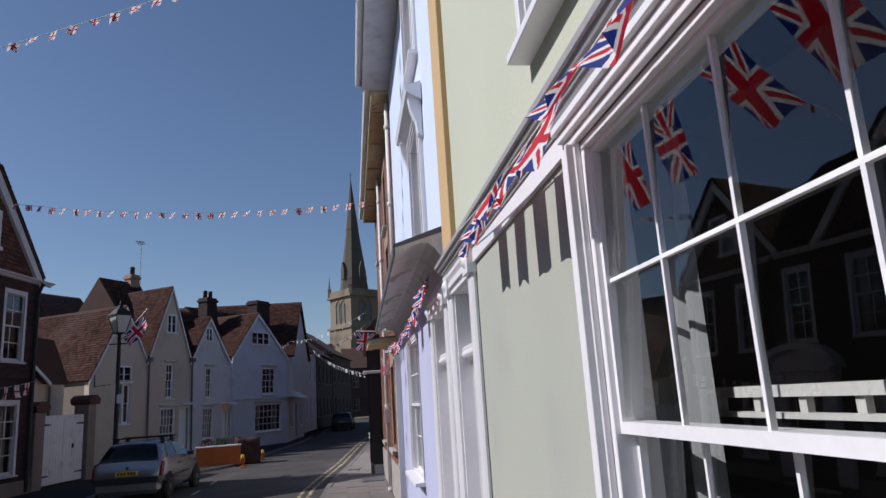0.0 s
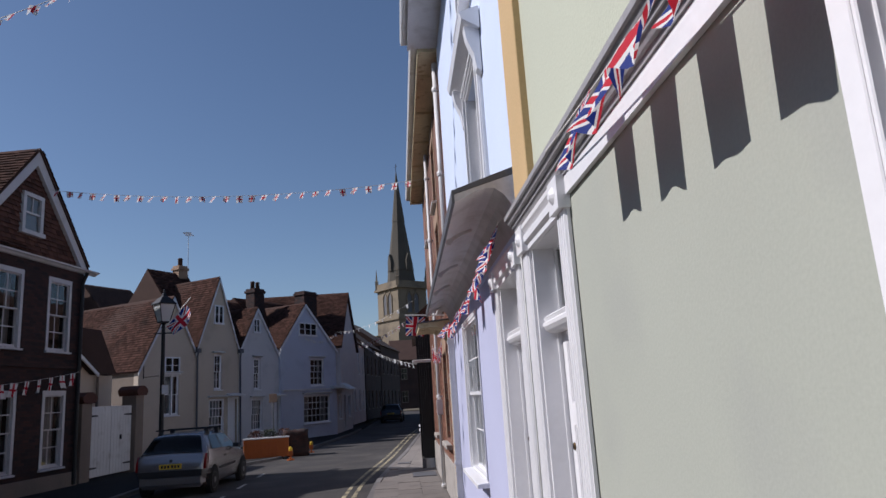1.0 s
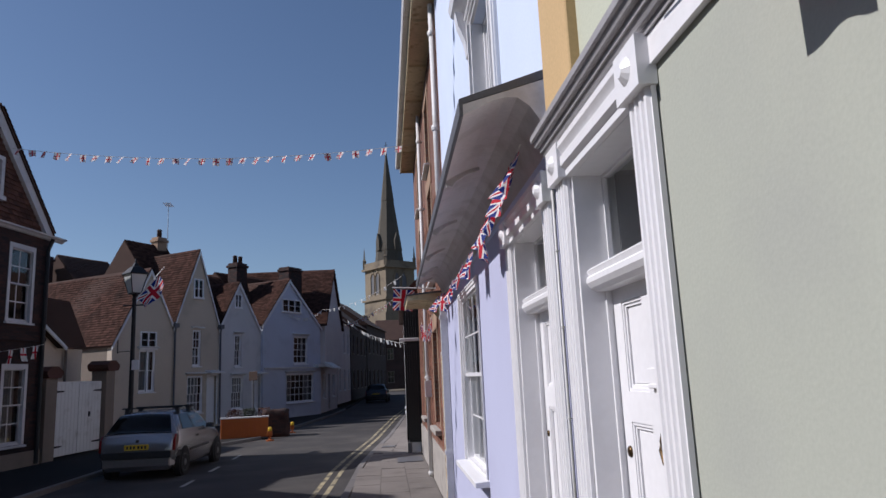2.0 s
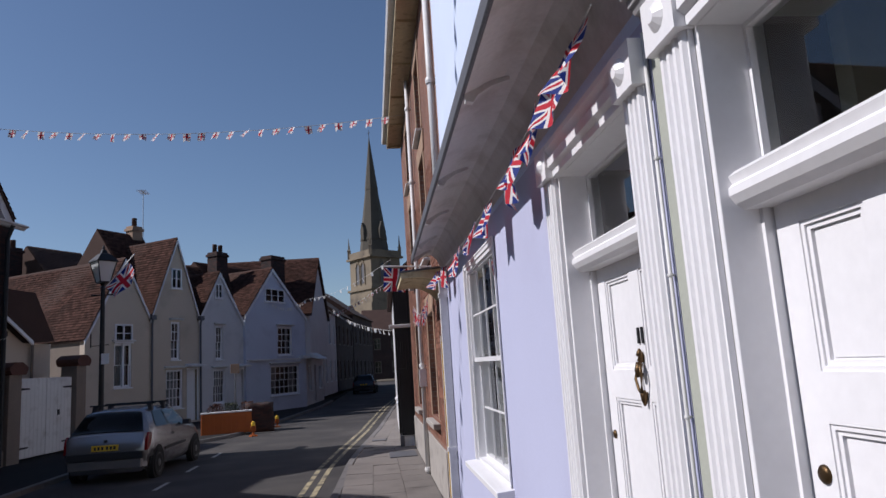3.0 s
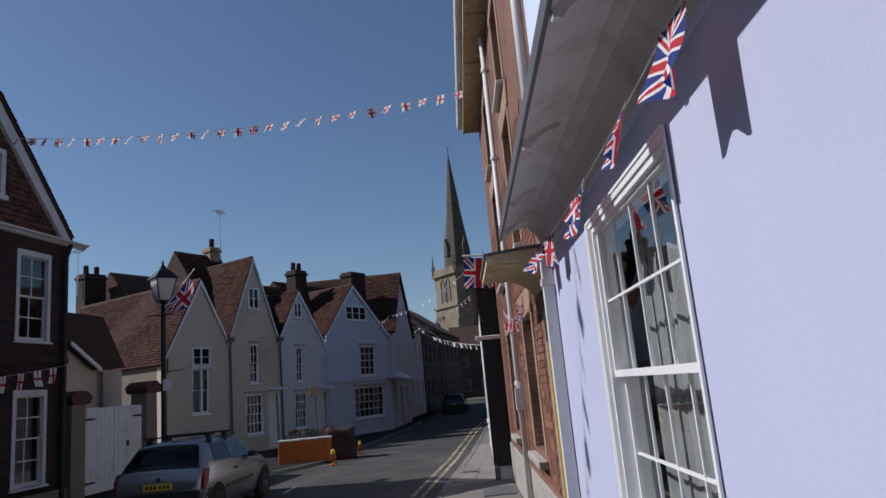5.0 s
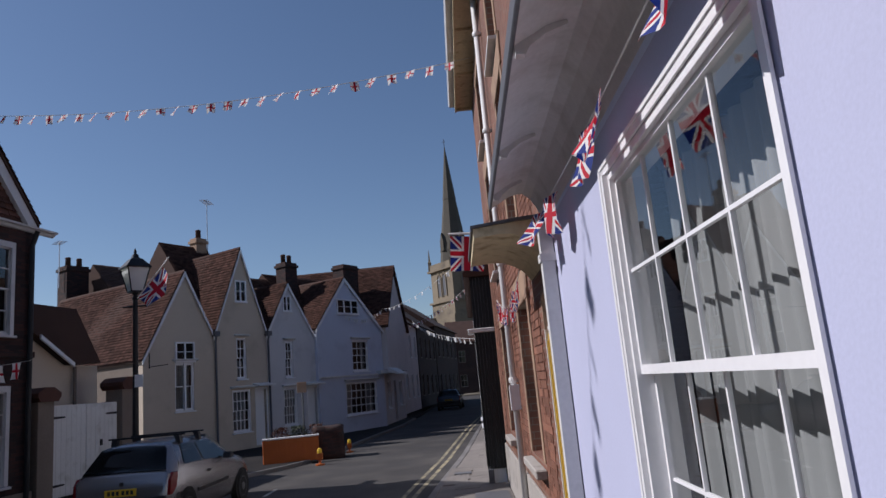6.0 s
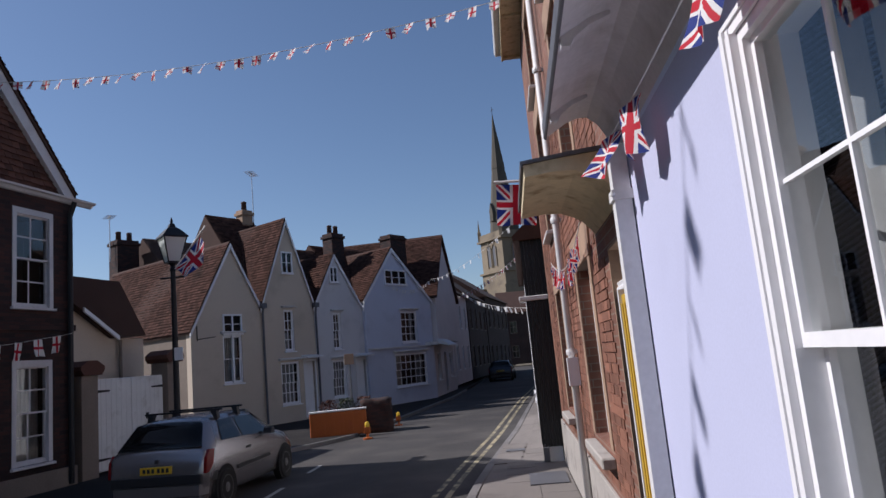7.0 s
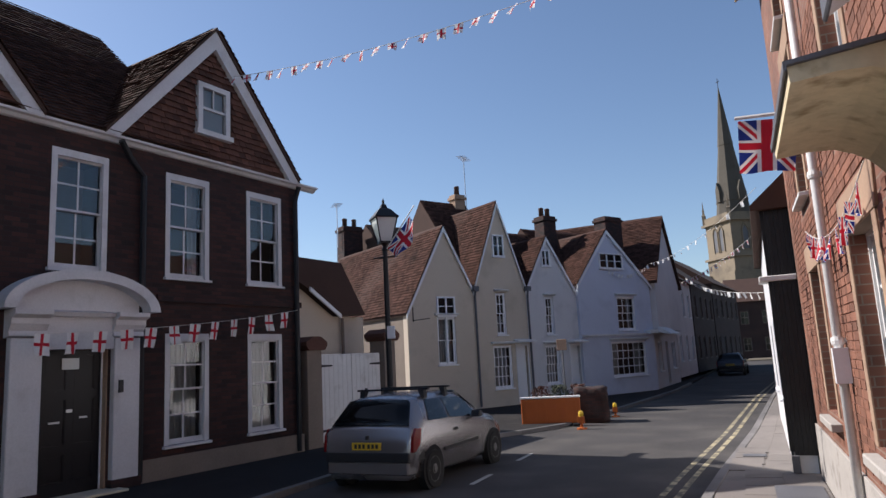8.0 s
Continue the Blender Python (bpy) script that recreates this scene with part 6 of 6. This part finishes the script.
car(pose(-5.17, 17.72, -0.29, 0, 0, -3.0), "silver", "silver three-door hatchback with black roof bars parked at the kerb", rack=True)
car(pose(-0.6, 56.0, -0.29, 0, 0, -4), "dark_paint", "dark blue hatchback far down the street")

lamp = thing("street_lamp", Matrix.Translation((-6.545, 21.18, -0.2)) @ Matrix.Diagonal((1, 1, 1.042, 1)), "black iron lamp post with a four-sided lantern", "street lamp")
bm = bmesh.new()
lathe(bm, [(0.13, 0), (0.13, 0.5), (0.10, 0.6), (0.075, 0.7), (0.065, 1.2), (0.05, 4.05), (0.07, 4.08), (0.04, 4.15), (0.09, 4.22)], 14)
part("post", bm, M["iron"], lamp, smooth=False)
bm = bmesh.new()
tube(bm, [(-0.28, 0, 3.92), (0.28, 0, 3.92)], 0.018, 8)
part("ladder_bar", bm, M["iron"], lamp)
bm = bmesh.new()
lathe(bm, [(0.17, 4.24), (0.325, 4.72)], 4)
lan = part("lantern", bm, M["lantern_glass"], lamp, "milky lantern glass")
bm = bmesh.new()
for k in range(4):
    a = k * math.pi / 2
    tube(bm, [(0.175 * math.cos(a), 0.175 * math.sin(a), 4.23), (0.33 * math.cos(a), 0.33 * math.sin(a), 4.73)], 0.014, 5)
lathe(bm, [(0.18, 4.21), (0.18, 4.245)], 4)
part("lantern_frame", bm, M["iron"], lan)
bm = bmesh.new()
lathe(bm, [(0.37, 4.72), (0.37, 4.75), (0.17, 4.92), (0.10, 4.95), (0.07, 5.02), (0.03, 5.05), (0.035, 5.09), (0.006, 5.17)], 4)
part("lantern_roof", bm, M["iron"], lan, "black lantern roof with finial")
boxpart("notice_plate", (0.02, -0.09, 2.25), (0.20, -0.07, 2.5), M["white"], lamp, "small white plate on the post")


def hand_flag(m, w, h, label, pole=0.0, kind="union", seed=3):
    f = thing("union_flag" if kind == "union" else "flag", m, label, "flag")
    c = new("cloth", flag_mesh(kind, w, h, seed))
    c.parent = f
    if pole:
        bm = bmesh.new()
        tube(bm, [(-w / 2 - 0.02, 0, 0.02), (w / 2 + pole, 0, 0.06)], 0.012, 6)
        part("pole", bm, M["dirty_white"], f)
    return f


hand_flag(Matrix.Translation((-6.16, 21.1, 4.36)) @ pose(0, 0, 0, 0, -45, -10), 0.86, 0.46, "crumpled Union flag on a stick tied to the lamp post", pole=0.25, seed=4)

hand_flag(Matrix.Translation((0.575, 12.98, 3.04)) @ pose(0, 0, 0, 0, 6, 0), 0.34, 0.34, "Union flag on a short pole beside the door hood", pole=0.4, seed=2)

# works barrier and what stands round it
bar = thing("works_barrier", pose(-5.5, 26.8, -0.29, 0, 0, 12) @ Matrix.Diagonal((0.86, 1, 0.87, 1)), "orange plastic works barrier with a pale top edge", "barrier")
boxpart("panel", (0, 0, 0.08), (1.86, 0.10, 0.86), M["orange"], bar, "", 0.02)
for k in range(6):
    boxpart("rib", (0.08 + k * 0.31, -0.008, 0.12), (0.18 + k * 0.31, -0.001, 0.80), M["orange"], bar, "", 0.008)
boxpart("top_rail", (-0.02, -0.02, 0.861), (1.88, 0.12, 0.92), M["pennant"], bar, "pale top rail", 0.01)
for x in (0.1, 1.6):
    boxpart("foot", (x, -0.25, 0.0), (x + 0.2, 0.35, 0.09), M["rubber"], bar, "", 0.01)
stack = thing("covered_stack", pose(-4.15, 27.6, -0.29, 0, 0, 12), "dark weathered stack of bricks under a cover", "brick stack")
bm = bmesh.new()
quad_box(bm, (0, 0, 0.0), (0.85, 0.8, 0.95))
bmesh.ops.subdivide_edges(bm, edges=bm.edges, cuts=4, use_grid_fill=True)
for v in bm.verts:
    v.co += 0.05 * Vector((math.sin(v.co.y * 9 + v.co.z * 5), math.sin(v.co.x * 8 + v.co.z * 6), 0.7 * math.sin(v.co.x * 7 + v.co.y * 11) if v.co.z > 0.3 else 0.0))
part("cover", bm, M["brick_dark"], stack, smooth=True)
for x, y, s in ((-3.73, 26.2, 0.78), (-3.41, 29.4, 0.7)):
    rl = thing("road_lamp", Matrix.Translation((x, y, -0.29)) @ Matrix.Diagonal((s, s, s, 1)), "small yellow works lamp on a foot", "works lamp", "works lamps")
    bm = bmesh.new()
    lathe(bm, [(0.17, 0), (0.17, 0.05), (0.05, 0.07), (0.04, 0.22)], 10)
    part("foot", bm, M["orange"], rl)
    boxpart("battery_box", (-0.10, -0.07, 0.2), (0.10, 0.07, 0.42), M["orange"], rl, "", 0.01)
    bm = bmesh.new()
    lathe(bm, [(0.08, 0.42), (0.09, 0.5), (0.07, 0.57), (0.02, 0.6)], 10)
    part("lens", bm, M["plate"], rl)


def shrub_tub(x, y, seed, flower=False, h=0.5):
    t = thing("planter", Matrix.Translation((x, y, -0.2)), "terracotta tub with a dark shrub", "planter", "planters")
    bm = bmesh.new()
    lathe(bm, [(0.2, 0), (0.27, 0.36), (0.3, 0.37), (0.3, 0.42), (0.24, 0.42)], 14)
    part("tub", bm, M["soil_pot"], t)
    rng = random.Random(seed)
    vs, fs = [], []
    for k in range(260):
        a, r, z = rng.uniform(0, 6.28), 0.42 * math.sqrt(rng.random()), 0.40 + h * rng.random() ** 0.8
        r *= 1 - 0.5 * (z - 0.4) / h
        c = Vector((r * math.cos(a), r * math.sin(a), z))
        d1 = Vector((rng.uniform(-1, 1), rng.uniform(-1, 1), rng.uniform(-0.4, 1))).normalized() * 0.06
        d2 = d1.cross(Vector((rng.uniform(-1, 1), rng.uniform(-1, 1), 1))).normalized() * 0.025
        i = len(vs)
        vs += [c - d1, c + d2, c + d1, c - d2]
        fs.append((i, i + 1, i + 2, i + 3))
    me = bpy.data.meshes.new("foliage")
    me.from_pydata(vs, [], fs)
    me.materials.append(M["tile_dark"] if flower else M["leaf"])
    f = new("foliage", me)
    f.parent = t
    tagged(f, kind="stuff")


for k, (x, y) in enumerate(((-5.5, 28.9), (-5.0, 29.2), (-4.5, 29.5))):
    shrub_tub(x, y, 20 + k, flower=k != 1)
sp = thing("sign_post", Matrix.Translation((-5.0, 30.0, -0.2)), "thin grey post with a small pale sign", "sign")
bm = bmesh.new()
tube(bm, [(0, 0, 0), (0, 0, 2.3)], 0.03, 8)
part("post", bm, M["lead"], sp)
boxpart("sign_face", (-0.16, -0.05, 1.95), (0.16, -0.031, 2.3), M["dressing"], sp, "", 0.01)
# flowers behind the lavender house's lower panes
fb = thing("window_flowers", RIGHT @ Matrix.Translation((-8.05, 0.33, 0.80)), "red and white flowers in a pot on the window ledge", "flowers")
bm = bmesh.new()
lathe(bm, [(0.07, 0), (0.09, 0.14), (0.1, 0.16)], 12)
part("pot", bm, M["soil_pot"], fb)
for nm, mt, n, sd in (("leaves", "leaf", 150, 3), ("petals", "petal", 90, 4), ("white_petals", "pennant", 40, 5)):
    rng = random.Random(sd)
    vs, fs = [], []
    for k in range(n):
        c = Vector((rng.gauss(0, 0.13), rng.gauss(0, 0.05), 0.2 + rng.random() * (0.42 if nm != "leaves" else 0.34)))
        d1 = Vector((rng.uniform(-1, 1), rng.uniform(-1, 1), rng.uniform(-1, 1))).normalized() * 0.028
        d2 = d1.cross(Vector((rng.uniform(-1, 1), 1, rng.uniform(-1, 1)))).normalized() * 0.018
        i = len(vs)
        vs += [c - d1, c + d2, c + d1, c - d2]
        fs.append((i, i + 1, i + 2, i + 3))
    me = bpy.data.meshes.new(nm)
    me.from_pydata(vs, [], fs)
    me.materials.append(M[mt])
    o = new(nm, me)
    o.parent = fb
    tagged(o, kind="stuff")

# ---- bunting and flags ----
ys = [-0.58, -0.22, 0.14, 0.50, 0.86, 1.21, 1.57, 1.93, 2.26, 2.60, 2.97]
bunting("Union flag bunting along the green house's cornice", (0.93, -1.2, 2.70), (0.94, 3.6, 2.69), 0.10, len(ys), 0.20, 0.25, "union", wind=30, seed=2, spots=[(y + 1.2) / 4.8 for y in ys], turn_jitter=6)
ys = [5.22, 5.50, 5.82, 6.20, 6.47, 7.20, 7.80, 8.68, 8.98, 10.1, 10.6]
bunting("Union flag bunting under the lavender house's cove", (0.93, 5.05, 2.74), (0.97, 11.05, 2.68), 0.12, len(ys), 0.22, 0.22, "union", wind=16, seed=5, spots=[(y - 5.05) / 6.0 for y in ys], turn_jitter=18)
bunting("Union flag bunting across the brick house front", (1.0, 12.6, 2.60), (1.0, 16.2, 2.75), 0.22, 9, 0.15, 0.2, "union", wind=6, seed=7, turn_jitter=35)
bunting("red-cross flag bunting strung across the street", (1.04, 7.55, 8.1), (-9.3, 11.65, 7.3), 0.3, 30, 0.15, 0.19, "cross", cord=0.006, wind=25, seed=11, turn_jitter=35, margin=0.02)
bunting("red-cross flag bunting from brick house to gable window", (1.05, 17.05, 6.92), (-9.0, 19.0, 7.68), 0.32, 29, 0.16, 0.20, "cross", cord=0.006, wind=25, seed=12, turn_jitter=35, margin=0.02)
pA, pB = HA @ Vector((-5.85, -0.42, 2.45)), HA @ Vector((-0.35, -0.30, 2.98))
bunting("red-cross flag bunting over the dark brick house's door", pA, pB, 0.10, 12, 0.22, 0.34, "cross", wind=4, seed=13, turn_jitter=16)
pC, pD = FR @ Vector((7.9, -0.35, 5.75)), FR @ Vector((11.2, -0.35, 6.15))
bunting("white pennant bunting swagged across the blue gable", pC, pD, 0.38, 14, 0.12, 0.15, "pennant", cord=0.006, wind=10, seed=17, turn_jitter=40)
bunting("thin white pennant bunting from the blue gable over the street", pD, (0.9, 24.0, 4.9), 0.3, 12, 0.10, 0.13, "pennant", cord=0.005, wind=10, seed=14, turn_jitter=40)
bunting("white pennant bunting low across the far street", (-2.6, 54.0, 6.0), (0.9, 24.5, 2.7), 0.3, 24, 0.14, 0.16, "pennant", cord=0.006, wind=10, seed=15, turn_jitter=40)
bunting("small red-cross bunting at the street's far bend", (-3.3, 50.5, 5.2), (1.2, 40, 6.2), 0.3, 20, 0.16, 0.2, "cross", cord=0.008, wind=10, seed=16, turn_jitter=40)

# ---- paving slabs and bricks ----
def shared_box(name, size, mat):
    bm = bmesh.new()
    quad_box(bm, (-size[0] / 2, -size[1] / 2, -size[2] / 2), (size[0] / 2, size[1] / 2, size[2] / 2))
    return finish(bm, name, mat, 0.0)


slab_mesh = shared_box("slab", (0.47, 0.592, 0.03), M["slab"])
rng = random.Random(8)
for r in range(34):
    y = 11.2 + r * 0.6
    for c in range(4):
        x = 1.05 - 0.2375 - c * 0.476 + (0.0 if y < 19.3 else -0.25 + 0.068 * (y - 19.3))
        if x - 0.235 < smooth_line(KERB_R, y + 0.3) + 0.05:
            continue
        s = new("slab", slab_mesh)
        s.parent = pav_r_base
        s.matrix_local = pose(x, y + 0.3 * (c % 2), -0.202 + rng.uniform(-0.003, 0.003), rng.uniform(-0.3, 0.3), rng.uniform(-0.3, 0.3), rng.uniform(-0.2, 0.2))
        tagged(s)
for x, y, w, d, nm in ((0.72, 17.9, 0.55, 0.9, "step_plate"), (0.25, 21.0, 0.35, 0.25, "cover_plate")):
    o = boxpart(nm, (x - w / 2, y - d / 2, -0.194), (x + w / 2, y + d / 2, -0.17), M["lead"], pav_r_base, "dark iron cover set in the footway")

brick_mesh = shared_box("brick", (0.213, 0.024, 0.064), M["brick_red"])
half_mesh = shared_box("brick", (0.1, 0.024, 0.064), M["brick_red"])
verts, faces = [], []
rng = random.Random(21)
picked = 0
blocked = [(o[0] - 0.14, o[1] + 0.14, o[2] - 0.17, o[3]) for o in B_OPEN] + [(o[0] - 0.29, o[1] + 0.29, o[3], o[3] + 0.3) for o in B_OPEN if o[2] > 0] + [(-12.0, -11.0, 0, 2.95), (-12.6, -11.1, 2.3, 2.85)]
for r in range(52):
    z = 0.60 + r * 0.075
    c = 0
    x = -12.02 + (0.05 if r % 2 else 0.0)
    while x > -18.9:
        long = (c + r) % 2 == 0
        w = 0.213 if long else 0.1
        a, b = x - w, x
        x -= w + 0.011
        c += 1
        if any(a < q1 - 0.002 and b > q0 + 0.002 and z + 0.032 > q2 + 0.002 and z - 0.032 < q3 - 0.002 for q0, q1, q2, q3 in blocked):
            continue
        px, py = (a + b) / 2, 0.005 + rng.uniform(-0.003, 0.002)
        if picked < 300 and -15.2 < px and 0.9 < z < 3.0:
            o = new("brick", brick_mesh if long else half_mesh)
            o.parent = brick
            o.matrix_local = pose(px, py, z, 0, rng.uniform(-0.6, 0.6), rng.uniform(-0.8, 0.8))
            picked += 1
        else:
            k = len(verts)
            hw, hd, hh = w / 2, 0.012, 0.032
            verts += [(px + sx * hw, py + sy * hd, z + sz * hh) for sx, sy, sz in ((-1, -1, -1), (1, -1, -1), (1, 1, -1), (-1, 1, -1), (-1, -1, 1), (1, -1, 1), (1, 1, 1), (-1, 1, 1))]
            faces += [(k, k + 1, k + 5, k + 4), (k, k + 3, k + 2, k + 1), (k + 4, k + 5, k + 6, k + 7), (k, k + 4, k + 7, k + 3), (k + 1, k + 2, k + 6, k + 5)]
me = bpy.data.meshes.new("brickwork")
me.from_pydata(verts, [], faces)
me.materials.append(M["brick_red"])
o = new("brickwork", me)
o.parent = brick
tagged(o, kind="stuff")
